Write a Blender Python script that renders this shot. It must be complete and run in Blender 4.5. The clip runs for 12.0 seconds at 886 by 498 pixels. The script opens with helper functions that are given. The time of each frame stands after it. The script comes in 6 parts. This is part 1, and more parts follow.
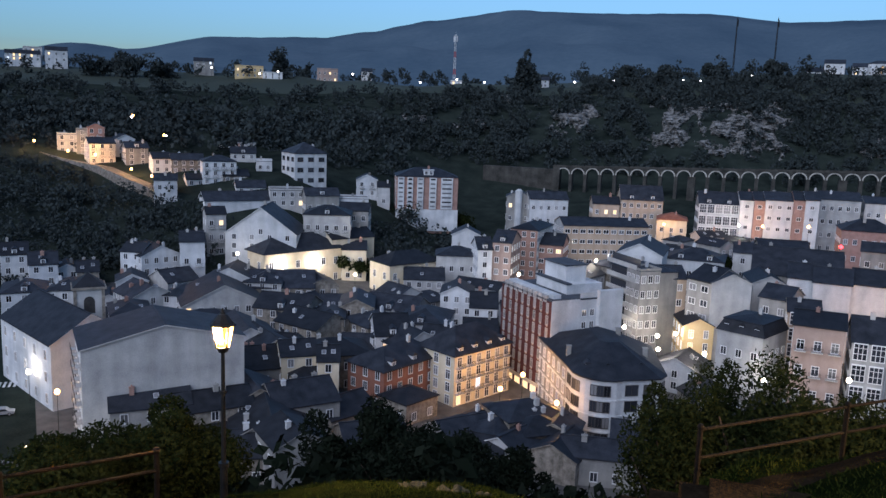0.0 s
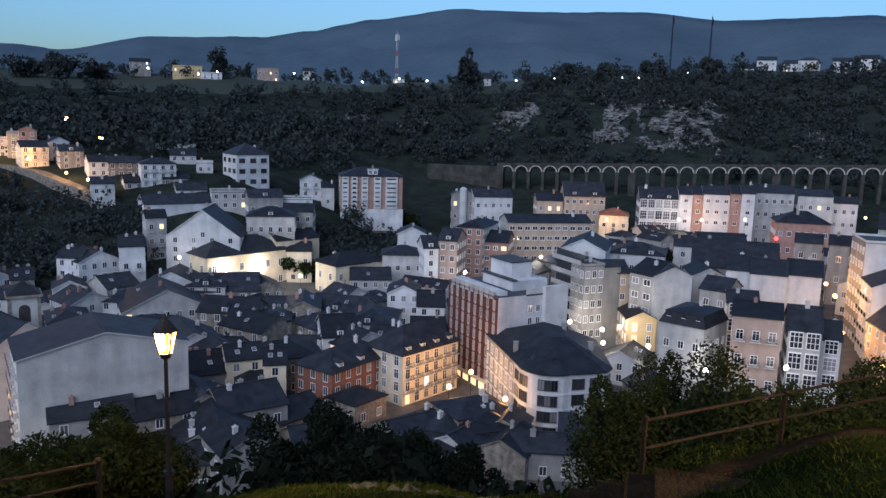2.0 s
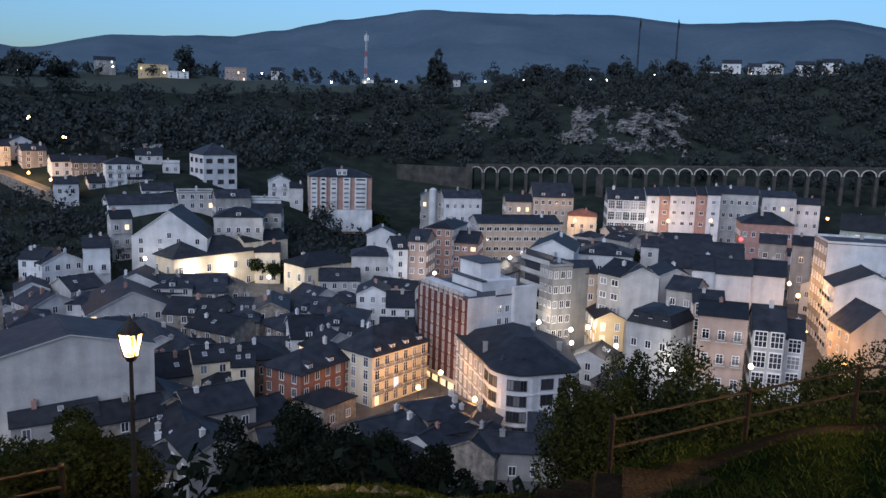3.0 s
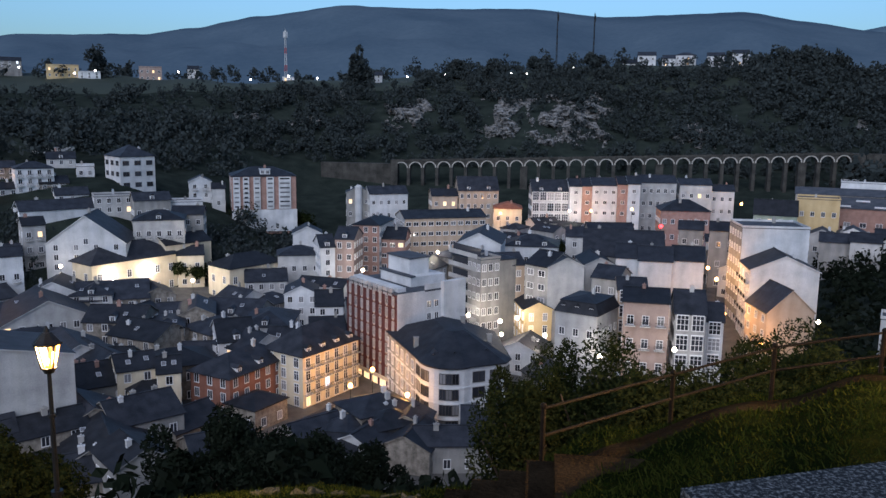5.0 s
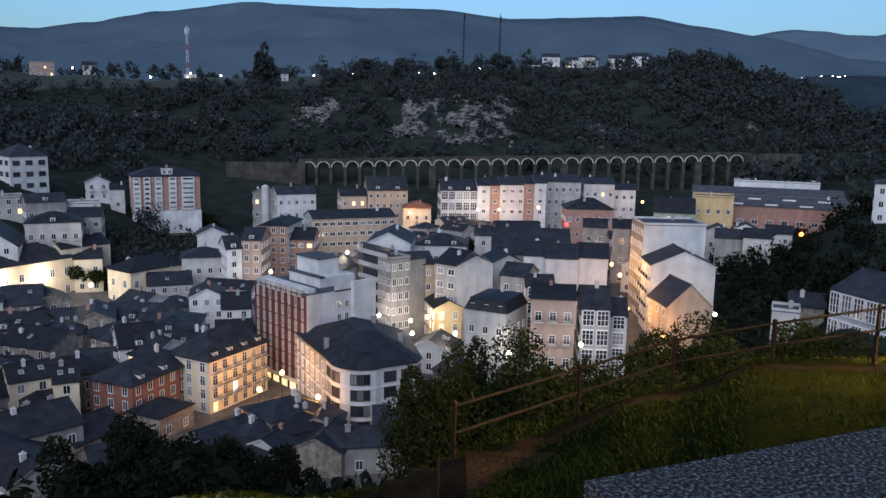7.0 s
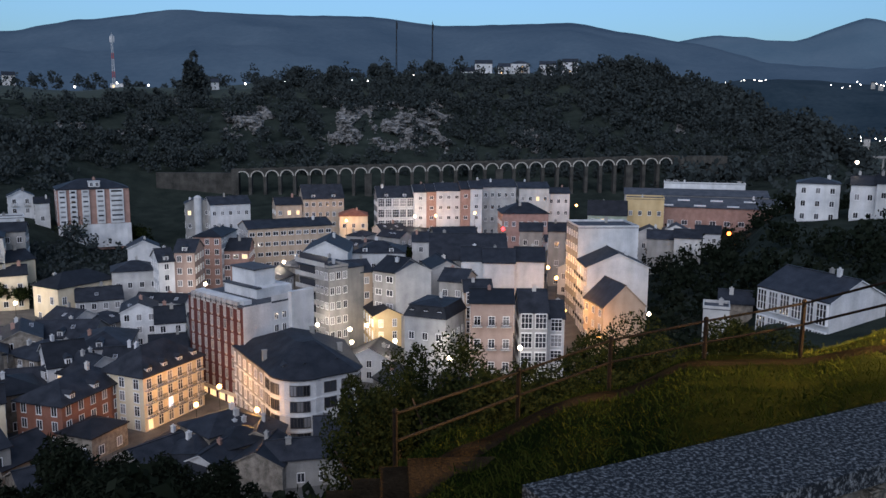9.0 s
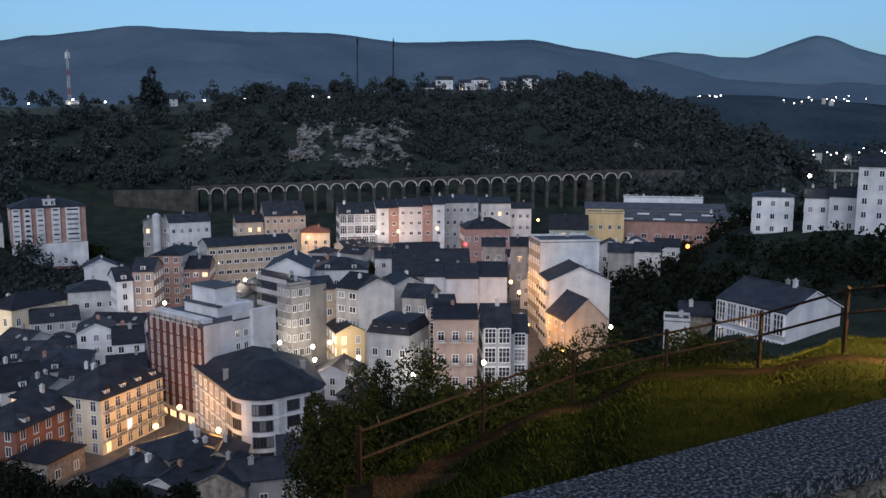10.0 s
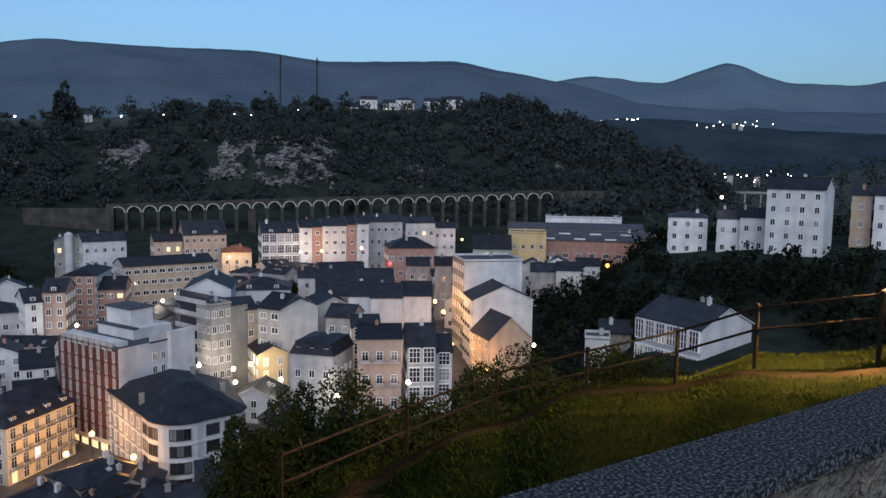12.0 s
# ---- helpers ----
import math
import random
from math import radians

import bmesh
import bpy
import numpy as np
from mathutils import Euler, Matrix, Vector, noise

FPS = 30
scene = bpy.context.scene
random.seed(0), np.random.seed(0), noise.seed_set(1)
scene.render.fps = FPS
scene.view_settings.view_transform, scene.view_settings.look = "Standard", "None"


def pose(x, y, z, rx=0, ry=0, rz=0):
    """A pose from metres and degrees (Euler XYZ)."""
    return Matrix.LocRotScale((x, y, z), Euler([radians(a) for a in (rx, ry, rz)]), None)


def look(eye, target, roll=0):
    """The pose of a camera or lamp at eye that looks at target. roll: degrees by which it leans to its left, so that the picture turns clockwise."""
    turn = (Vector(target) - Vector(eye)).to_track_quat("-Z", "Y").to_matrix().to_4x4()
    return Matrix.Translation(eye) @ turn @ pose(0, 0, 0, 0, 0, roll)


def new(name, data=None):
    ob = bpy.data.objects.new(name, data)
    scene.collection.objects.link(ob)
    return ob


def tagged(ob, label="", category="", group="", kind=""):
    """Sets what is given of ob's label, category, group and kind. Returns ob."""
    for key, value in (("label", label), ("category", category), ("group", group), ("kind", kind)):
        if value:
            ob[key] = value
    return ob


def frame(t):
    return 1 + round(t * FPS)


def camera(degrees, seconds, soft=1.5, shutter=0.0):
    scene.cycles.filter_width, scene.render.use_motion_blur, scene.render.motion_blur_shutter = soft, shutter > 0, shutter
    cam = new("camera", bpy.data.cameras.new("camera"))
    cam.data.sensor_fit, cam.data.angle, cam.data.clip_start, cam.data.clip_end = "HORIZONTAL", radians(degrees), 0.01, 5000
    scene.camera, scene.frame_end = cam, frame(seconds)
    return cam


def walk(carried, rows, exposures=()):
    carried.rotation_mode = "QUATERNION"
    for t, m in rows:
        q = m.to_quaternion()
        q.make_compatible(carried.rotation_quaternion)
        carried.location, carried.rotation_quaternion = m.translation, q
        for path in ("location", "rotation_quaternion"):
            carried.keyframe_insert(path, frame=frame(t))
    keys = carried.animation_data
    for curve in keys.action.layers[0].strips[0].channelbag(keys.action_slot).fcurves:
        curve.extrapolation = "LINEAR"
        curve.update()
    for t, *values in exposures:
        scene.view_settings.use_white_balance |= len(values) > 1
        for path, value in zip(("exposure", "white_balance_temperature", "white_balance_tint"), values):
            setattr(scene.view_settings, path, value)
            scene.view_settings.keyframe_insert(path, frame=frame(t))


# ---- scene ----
cam = camera(56.8, 12.0)
# seconds, step to the right, step up, turn about x, y, z in degrees
ROWS = [
    (0.0, 0.0000, 0.0000, 80.49, -2.12, 0.36),
    (0.5, 0.0028, 0.0006, 80.46, -1.76, -0.97),
    (1.0, 0.0055, 0.0013, 80.50, -1.51, -1.85),
    (1.5, 0.0083, 0.0019, 80.53, -1.61, -2.76),
    (2.0, 0.0110, 0.0025, 80.54, -1.58, -3.56),
    (2.5, 0.0138, 0.0031, 80.62, -1.78, -4.55),
    (4.5, 0.0248, 0.0056, 80.53, -1.10, -9.46),
    (5.0, 0.0275, 0.0062, 80.47, -0.78, -10.98),
    (5.5, 0.0302, 0.0069, 80.41, -1.03, -13.23),
    (6.0, 0.0330, 0.0075, 80.38, -1.26, -15.30),
    (6.5, 0.0358, 0.0081, 80.47, -1.35, -16.52),
    (7.0, 0.0385, 0.0087, 80.54, -1.12, -17.31),
    (9.0, 0.0495, 0.0113, 81.07, -0.43, -21.83),
    (9.5, 0.0522, 0.0119, 81.51, -0.29, -23.27),
    (10.0, 0.0550, 0.0125, 82.17, -0.20, -24.49),
    (10.5, 0.0578, 0.0131, 82.78, -0.22, -25.79),
    (11.0, 0.0605, 0.0137, 83.17, -0.35, -27.17),
    (11.5, 0.0633, 0.0144, 83.50, -0.65, -28.66),
    (12.0, 0.0660, 0.0150, 83.58, -0.80, -29.74),
]
walk(cam, [(t, pose(x, 0, 61.0 + z, rx, ry, rz)) for t, x, z, rx, ry, rz in ROWS], [(0.0, 2.2, 5600, 15), (5.0, 2.27, 5850, 15), (12.0, 2.1, 6050, 15)])

# ---- dusk light: the sun has set behind the viewer ----
world = bpy.data.worlds.new("dusk")
scene.world = world
world.use_nodes = True
wn = world.node_tree.nodes
wl = world.node_tree.links
sky = wn.new("ShaderNodeTexSky")
sky.sky_type, sky.sun_disc = "NISHITA", False
sky.sun_elevation, sky.sun_rotation = radians(2.0), radians(200)
sky.altitude, sky.air_density, sky.dust_density, sky.ozone_density = 900, 1.0, 0.0, 4.2
wn["Background"].inputs["Strength"].default_value = 0.108
tint = wn.new("ShaderNodeHueSaturation")
tint.inputs["Hue"].default_value, tint.inputs["Saturation"].default_value, tint.inputs["Value"].default_value = 0.487, 0.75, 0.92
wl.new(sky.outputs["Color"], tint.inputs["Color"])
wl.new(tint.outputs["Color"], wn["Background"].inputs["Color"])
sun = new("afterglow", bpy.data.lights.new("afterglow", "SUN"))
sun.data.energy, sun.data.angle, sun.data.color = 0.52, radians(70), (1.0, 0.95, 0.92)
sun.matrix_world = look((-60, -90, 140), (0, 0, 60))

# ---- materials ----
def nodes_of(name):
    m = bpy.data.materials.new(name)
    m.use_nodes = True
    return m, m.node_tree.nodes, m.node_tree.links, m.node_tree.nodes["Principled BSDF"]


def coat(name, a, b, scale=1.0, rough=0.8, bump=0.2, fine=12.0, metal=0.0, streak=0.0, vary=0.0, spec=0.3, lo=0.5, hi=0.95):
    """Two tones mixed by coarse and fine noise, with relief; streak adds run-down stains, vary a tone of its own to each object."""
    m, n, l, p = nodes_of(name)
    co = n.new("ShaderNodeTexCoord")
    big, small = n.new("ShaderNodeTexNoise"), n.new("ShaderNodeTexNoise")
    big.inputs["Scale"].default_value, big.inputs["Detail"].default_value = scale, 5
    small.inputs["Scale"].default_value, small.inputs["Detail"].default_value = scale * fine, 3
    l.new(co.outputs["Object"], big.inputs["Vector"])
    l.new(co.outputs["Object"], small.inputs["Vector"])
    add = n.new("ShaderNodeMath")
    add.operation, add.inputs[1].default_value = "MULTIPLY_ADD", 0.45
    l.new(small.outputs["Fac"], add.inputs[0])
    l.new(big.outputs["Fac"], add.inputs[2])
    ramp = n.new("ShaderNodeValToRGB")
    ramp.color_ramp.elements[0].position, ramp.color_ramp.elements[1].position = lo, hi
    ramp.color_ramp.elements[0].color, ramp.color_ramp.elements[1].color = (*a, 1), (*b, 1)
    l.new(add.outputs[0], ramp.inputs[0])
    out = ramp.outputs["Color"]
    if streak:
        mp = n.new("ShaderNodeMapping")
        mp.inputs["Scale"].default_value = (0.5, 0.5, 0.06)
        tx = n.new("ShaderNodeTexNoise")
        tx.inputs["Scale"].default_value, tx.inputs["Detail"].default_value = 1.0, 6
        l.new(co.outputs["Object"], mp.inputs["Vector"])
        l.new(mp.outputs["Vector"], tx.inputs["Vector"])
        r2 = n.new("ShaderNodeValToRGB")
        r2.color_ramp.elements[0].position, r2.color_ramp.elements[1].position = 0.3, 0.7
        k = 1 - 0.9 * streak
        r2.color_ramp.elements[0].color, r2.color_ramp.elements[1].color = (k, k, k * 0.97, 1), (1, 1, 1, 1)
        l.new(tx.outputs["Fac"], r2.inputs[0])
        mx = n.new("ShaderNodeMix")
        mx.data_type, mx.blend_type = "RGBA", "MULTIPLY"
        mx.inputs["Factor"].default_value = 1.0
        l.new(out, mx.inputs["A"])
        l.new(r2.outputs["Color"], mx.inputs["B"])
        out = mx.outputs["Result"]
    if vary:
        oi = n.new("ShaderNodeObjectInfo")
        mr = n.new("ShaderNodeMapRange")
        mr.inputs["To Min"].default_value, mr.inputs["To Max"].default_value = 1 - vary, 1 + vary
        l.new(oi.outputs["Random"], mr.inputs["Value"])
        hs = n.new("ShaderNodeHueSaturation")
        l.new(mr.outputs["Result"], hs.inputs["Value"])
        l.new(out, hs.inputs["Color"])
        out = hs.outputs["Color"]
    l.new(out, p.inputs["Base Color"])
    p.inputs["Roughness"].default_value, p.inputs["Metallic"].default_value = rough, metal
    p.inputs["Specular IOR Level"].default_value = spec
    if bump:
        bp = n.new("ShaderNodeBump")
        bp.inputs["Strength"].default_value, bp.inputs["Distance"].default_value = bump, 0.05
        l.new(small.outputs["Fac"], bp.inputs["Height"])
        l.new(bp.outputs["Normal"], p.inputs["Normal"])
    return m


def glow(name, colour, strength):
    m, n, l, p = nodes_of(name)
    p.inputs["Base Color"].default_value = (*colour, 1)
    p.inputs["Emission Color"].default_value = (*colour, 1)
    p.inputs["Emission Strength"].default_value = strength
    return m


MAT = {
    "white": coat("white_render", (0.42, 0.435, 0.46), (0.66, 0.665, 0.67), 0.25, 0.85, 0.1, 14, streak=0.22, vary=0.07),
    "offwhite": coat("grey_white_render", (0.33, 0.33, 0.335), (0.53, 0.525, 0.51), 0.3, 0.85, 0.15, 14, streak=0.2, vary=0.12),
    "grey": coat("grey_render", (0.22, 0.22, 0.22), (0.36, 0.35, 0.33), 0.3, 0.9, 0.2, 14, streak=0.35, vary=0.15),
    "stone": coat("rubble_stone", (0.10, 0.09, 0.075), (0.30, 0.27, 0.23), 0.9, 0.95, 0.5, 5, vary=0.15),
    "cream": coat("cream_render", (0.55, 0.47, 0.34), (0.70, 0.62, 0.47), 0.3, 0.85, 0.1, 14, streak=0.2, vary=0.08),
    "ochre": coat("ochre_render", (0.48, 0.35, 0.17), (0.60, 0.46, 0.26), 0.3, 0.85, 0.1, 14, streak=0.2),
    "pink": coat("dusty_pink_render", (0.26, 0.19, 0.165), (0.37, 0.285, 0.25), 0.3, 0.85, 0.1, 14, streak=0.2),
    "orange": coat("orange_render", (0.20, 0.085, 0.06), (0.29, 0.14, 0.10), 0.4, 0.85, 0.15, 12, streak=0.2),
    "brown": coat("brown_brick_render", (0.25, 0.15, 0.125), (0.37, 0.235, 0.195), 0.5, 0.85, 0.2, 12, streak=0.15, vary=0.1),
    "brick": coat("dark_red_brick", (0.062, 0.019, 0.018), (0.11, 0.038, 0.033), 0.6, 0.8, 0.3, 10),
    "tan": coat("tan_render", (0.36, 0.28, 0.21), (0.48, 0.39, 0.31), 0.3, 0.85, 0.1, 14, streak=0.25, vary=0.08),
    "green": coat("pale_green_render", (0.25, 0.30, 0.24), (0.36, 0.40, 0.33), 0.3, 0.85, 0.1, 14, streak=0.2),
    "slate": coat("slate_roof", (0.008, 0.010, 0.014), (0.028, 0.031, 0.040), 0.5, 0.6, 0.5, 9, vary=0.35, spec=0.25),
    "redroof": coat("clay_tile_roof", (0.16, 0.06, 0.04), (0.26, 0.11, 0.07), 0.6, 0.85, 0.4, 9, vary=0.2),
    "flatroof": coat("grey_roof_felt", (0.03, 0.035, 0.045), (0.065, 0.072, 0.085), 0.4, 0.8, 0.2, 9, vary=0.15),
    "metal": coat("pale_metal_sheet", (0.45, 0.47, 0.5), (0.65, 0.66, 0.68), 0.5, 0.45, 0.1, 9, metal=0.3),
    "frame": coat("white_window_paint", (0.62, 0.62, 0.62), (0.8, 0.8, 0.8), 1.0, 0.5, 0.0),
    "darkframe": coat("dark_window_paint", (0.03, 0.03, 0.032), (0.06, 0.055, 0.05), 1.0, 0.5, 0.0),
    "iron": coat("black_iron", (0.012, 0.012, 0.013), (0.03, 0.028, 0.026), 3.0, 0.5, 0.2, metal=0.6),
    "rust": coat("rusty_rail_paint", (0.004, 0.003, 0.002), (0.014, 0.009, 0.006), 4.0, 0.7, 0.4, 8, spec=0.1),
    "bark": coat("bark", (0.03, 0.022, 0.015), (0.08, 0.06, 0.045), 3.0, 0.95, 0.6, 6),
    "asphalt": coat("asphalt", (0.035, 0.036, 0.038), (0.07, 0.068, 0.065), 0.3, 0.8, 0.3, 20),
    "paving": coat("stone_paving", (0.055, 0.054, 0.052), (0.11, 0.105, 0.1), 0.4, 0.85, 0.3, 10),
    "rail_stone": coat("viaduct_stone", (0.025, 0.025, 0.023), (0.08, 0.076, 0.068), 0.25, 0.95, 0.5, 8, streak=0.4),
    "ring_stone": coat("dressed_arch_stone", (0.26, 0.25, 0.225), (0.42, 0.40, 0.36), 0.6, 0.9, 0.3, 8),
    "mossrock": coat("mossy_rock", (0.008, 0.010, 0.005), (0.05, 0.046, 0.032), 1.5, 0.95, 0.8, 7),
    "steel": coat("galvanised_steel", (0.25, 0.27, 0.3), (0.4, 0.42, 0.45), 1.0, 0.5, 0.1, metal=0.6),
    "redpaint": coat("red_mast_paint", (0.35, 0.04, 0.03), (0.5, 0.07, 0.05), 1.0, 0.6, 0.1),
}


def pane_material(name, tone, rough, lit=None, power=0.0):
    m, n, l, p = nodes_of(name)
    oi, ramp = n.new("ShaderNodeObjectInfo"), n.new("ShaderNodeValToRGB")
    ramp.color_ramp.elements[0].color = (*[c * 0.5 for c in tone], 1)
    ramp.color_ramp.elements[1].color = (*[min(1, c * 2.2) for c in tone], 1)
    l.new(oi.outputs["Random"], ramp.inputs[0])
    l.new(ramp.outputs["Color"], p.inputs["Base Color"])
    p.inputs["Roughness"].default_value, p.inputs["Specular IOR Level"].default_value = rough, 0.6
    if lit:
        p.inputs["Emission Color"].default_value, p.inputs["Emission Strength"].default_value = (*lit, 1), power
    return m


MAT["pane"] = pane_material("window_glass", (0.022, 0.024, 0.03), 0.12)
MAT["blind"] = pane_material("window_with_lowered_blind", (0.10, 0.10, 0.105), 0.5)
MAT["litpane"] = pane_material("lit_window_glass", (0.5, 0.35, 0.18), 0.3, (1.0, 0.6, 0.24), 0.4)
MAT["coldpane"] = pane_material("cold_lit_window_glass", (0.5, 0.5, 0.5), 0.3, (0.85, 0.93, 1.0), 0.35)
MAT["warmbulb"] = glow("sodium_lamp_glow", (1.0, 0.47, 0.11), 3)
MAT["whitebulb"] = glow("white_lamp_glow", (1.0, 0.78, 0.5), 4)
MAT["lanternglass"] = glow("lantern_glass_glow", (1.0, 0.42, 0.06), 0.42)
MAT["farbulb"] = glow("far_lamp_glow", (1.0, 0.9, 0.75), 3)
MAT["redbulb"] = glow("red_sign_glow", (1.0, 0.02, 0.02), 3)
MAT["orangebulb"] = glow("orange_lamp_glow", (1.0, 0.16, 0.02), 3)

# ---- ground shape: height above the sea by bearing (degrees right of north) and distance ----
EYE = 61.0


def smooth(a, b, v):
    u = min(1.0, max(0.0, (v - a) / (b - a)))
    return u * u * (3 - 2 * u)


PROFILES = [
    (-60, ((0, 59.4), (24, 49.5), (112, 0.6), (200, 1), (260, 8), (340, 34), (420, 46), (520, 66), (700, 84), (1000, 84), (2400, 84))),
    (-26, ((0, 59.4), (21, 50.6), (108, 0), (205, 0), (260, 7), (345, 34), (420, 46), (520, 66), (680, 84), (1000, 86), (2400, 84))),
    (-12, ((0, 59.4), (20, 51.3), (106, 0), (205, 2), (255, 8), (310, 31), (380, 40), (520, 64), (640, 82), (1000, 84), (2400, 84))),
    (-6, ((0, 59.4), (20, 51.5), (106, 0), (200, 1), (255, 6), (290, 13), (330, 26), (400, 36), (520, 66), (600, 80), (1000, 84), (2400, 84))),
    (2, ((0, 59.4), (20, 51.5), (106, 0), (180, 0), (350, 12), (405, 22), (500, 62), (580, 80), (1000, 84), (2400, 84))),
    (14, ((0, 59.4), (9, 55.9), (11.5, 54.75), (14, 54.3), (100, 0), (180, 0), (350, 15), (430, 30), (500, 62), (570, 80), (660, 93), (1000, 93), (2400, 86))),
    (24, ((0, 59.4), (11, 55.95), (15, 55.2), (106, 0), (180, 0), (350, 15), (430, 30), (510, 62), (580, 84), (640, 97), (1000, 96), (2400, 84))),
    (34, ((0, 59.4), (17.5, 55.35), (112, 2), (190, 3), (260, 9), (350, 15), (440, 30), (530, 66), (610, 96), (700, 92), (1000, 60), (2400, 60))),
    (40, ((0, 59.4), (19, 55.8), (108, 8), (170, 14), (230, 16), (330, 14), (440, 28), (560, 66), (640, 80), (760, 60), (1000, 42), (2400, 60))),
    (45, ((0, 59.4), (20, 55.75), (104, 13), (148, 23.5), (172, 24.5), (230, 31), (280, 33), (350, 22), (460, 38), (560, 56), (640, 50), (800, 34), (1200, 40), (2400, 60))),
    (52, ((0, 59.4), (18.5, 56.65), (23, 56.0), (104, 18), (148, 25.0), (172, 27.0), (225, 34), (290, 38), (380, 18), (600, 12), (900, 30), (1300, 52), (2400, 66))),
    (70, ((0, 59.4), (26, 57.2), (104, 26), (170, 32), (230, 38), (300, 42), (420, 28), (700, 30), (1200, 60), (2400, 80))),
]


def profile_height(steps, r):
    for (r0, z0), (r1, z1) in zip(steps, steps[1:]):
        if r <= r1:
            return z0 + (z1 - z0) * (r - r0) / (r1 - r0)
    return steps[-1][1]


def land(bearing, r):
    b = min(69.9, max(-59.9, bearing))
    for (b0, s0), (b1, s1) in zip(PROFILES, PROFILES[1:]):
        if b <= b1:
            k = smooth(b0, b1, b)
            return profile_height(s0, r) * (1 - k) + profile_height(s1, r) * k


def land_at(x, y):
    return land(math.degrees(math.atan2(x, y)), math.hypot(x, y))


# ---- builders ----
rng = random.Random(7)
MESHES = {}


def mesh_of(name, verts, faces, mats, face_mats=None, smooth_faces=False):
    me = bpy.data.meshes.new(name)
    me.from_pydata(verts, [], faces)
    for k in mats:
        me.materials.append(MAT[k])
    if face_mats:
        me.polygons.foreach_set("material_index", face_mats)
    if smooth_faces:
        me.polygons.foreach_set("use_smooth", [True] * len(me.polygons))
    me.update()
    return me


class Solid:
    """Gathers boxes and prisms into one mesh."""

    def __init__(self):
        self.v, self.f, self.m = [], [], []

    def add(self, verts, faces, mat=0):
        b = len(self.v)
        self.v += [tuple(p) for p in verts]
        self.f += [tuple(b + i for i in q) for q in faces]
        self.m += [mat] * len(faces)
        return self

    def box(self, x0, y0, z0, x1, y1, z1, mat=0):
        v = [(x, y, z) for z in (z0, z1) for x, y in ((x0, y0), (x1, y0), (x1, y1), (x0, y1))]
        return self.add(v, [(3, 2, 1, 0), (4, 5, 6, 7), (0, 1, 5, 4), (1, 2, 6, 5), (2, 3, 7, 6), (3, 0, 4, 7)], mat)

    def prism(self, ring, move, mat=0):
        """ring: outline, counter-clockwise seen against the move vector."""
        n = len(ring)
        top = [(p[0] + move[0], p[1] + move[1], p[2] + move[2]) for p in ring]
        return self.add(list(ring) + top, [tuple(reversed(range(n))), tuple(range(n, 2 * n))] + [(i, (i + 1) % n, n + (i + 1) % n, n + i) for i in range(n)], mat)

    def tube(self, a, b, ra, rb, sides=8, mat=0):
        a, b = Vector(a), Vector(b)
        q = (b - a).to_track_quat("Z", "Y")
        ring = [q @ Vector((math.cos(i * math.tau / sides), math.sin(i * math.tau / sides), 0)) for i in range(sides)]
        v = [a + d * ra for d in ring] + [b + d * rb for d in ring]
        return self.add(v, [tuple(reversed(range(sides))), tuple(range(sides, 2 * sides))] + [(i, (i + 1) % sides, sides + (i + 1) % sides, sides + i) for i in range(sides)], mat)

    def ball(self, c, r, mat=0, squash=1.0, u=10, w=6):
        v, f = [(c[0], c[1], c[2] - r * squash)], []
        for j in range(1, w):
            a = math.pi * j / w - math.pi / 2
            v += [(c[0] + r * math.cos(a) * math.cos(i * math.tau / u), c[1] + r * math.cos(a) * math.sin(i * math.tau / u), c[2] + r * squash * math.sin(a)) for i in range(u)]
        v.append((c[0], c[1], c[2] + r * squash))
        f += [(0, 1 + (i + 1) % u, 1 + i) for i in range(u)]
        for j in range(w - 2):
            f += [(1 + j * u + i, 1 + j * u + (i + 1) % u, 1 + (j + 1) * u + (i + 1) % u, 1 + (j + 1) * u + i) for i in range(u)]
        f += [(1 + (w - 2) * u + i, 1 + (w - 2) * u + (i + 1) % u, len(v) - 1) for i in range(u)]
        return self.add(v, f, mat)

    def mesh(self, name, *mats):
        return mesh_of(name, self.v, self.f, mats, self.m)


def put(name, me, parent=None, m=None, label=""):
    ob = new(name, me)
    if parent:
        ob.parent = parent
    if m is not None:
        ob.matrix_basis = m
    if label:
        ob["label"] = label
    return ob


def thing(name, x, y, z, yaw, label, category, group="", kind=""):
    ob = new(name)
    ob.empty_display_size = 0.3
    ob.matrix_basis = pose(x, y, z, 0, 0, yaw)
    return tagged(ob, label, category, group, kind)


def cached(key, make):
    if key not in MESHES:
        MESHES[key] = make()
    return MESHES[key]


def lattice(xs, zs, empty, front, back, inner=None):
    """One joined sheet of bars in the xz plane, with holes where empty(column, row) holds."""
    s, nx, nz = Solid(), len(xs), len(zs)
    at = lambda i, k, side: (side * nz + k) * nx + i
    v = [(x, y, z) for y in (front, back) for z in zs for x in xs]
    f = []
    solid = lambda a, c: 0 <= a < nx - 1 and 0 <= c < nz - 1 and not empty(a, c)
    for a in range(nx - 1):
        for c in range(nz - 1):
            if not solid(a, c):
                continue
            f.append((at(a, c, 0), at(a + 1, c, 0), at(a + 1, c + 1, 0), at(a, c + 1, 0)))
            for da, dc, p, q in ((-1, 0, (a, c + 1), (a, c)), (1, 0, (a + 1, c), (a + 1, c + 1)), (0, -1, (a, c), (a + 1, c)), (0, 1, (a + 1, c + 1), (a, c + 1))):
                if not solid(a + da, c + dc):
                    f.append((at(*q, 0), at(*p, 0), at(*p, 1), at(*q, 1)))
    return s.add(v, f)


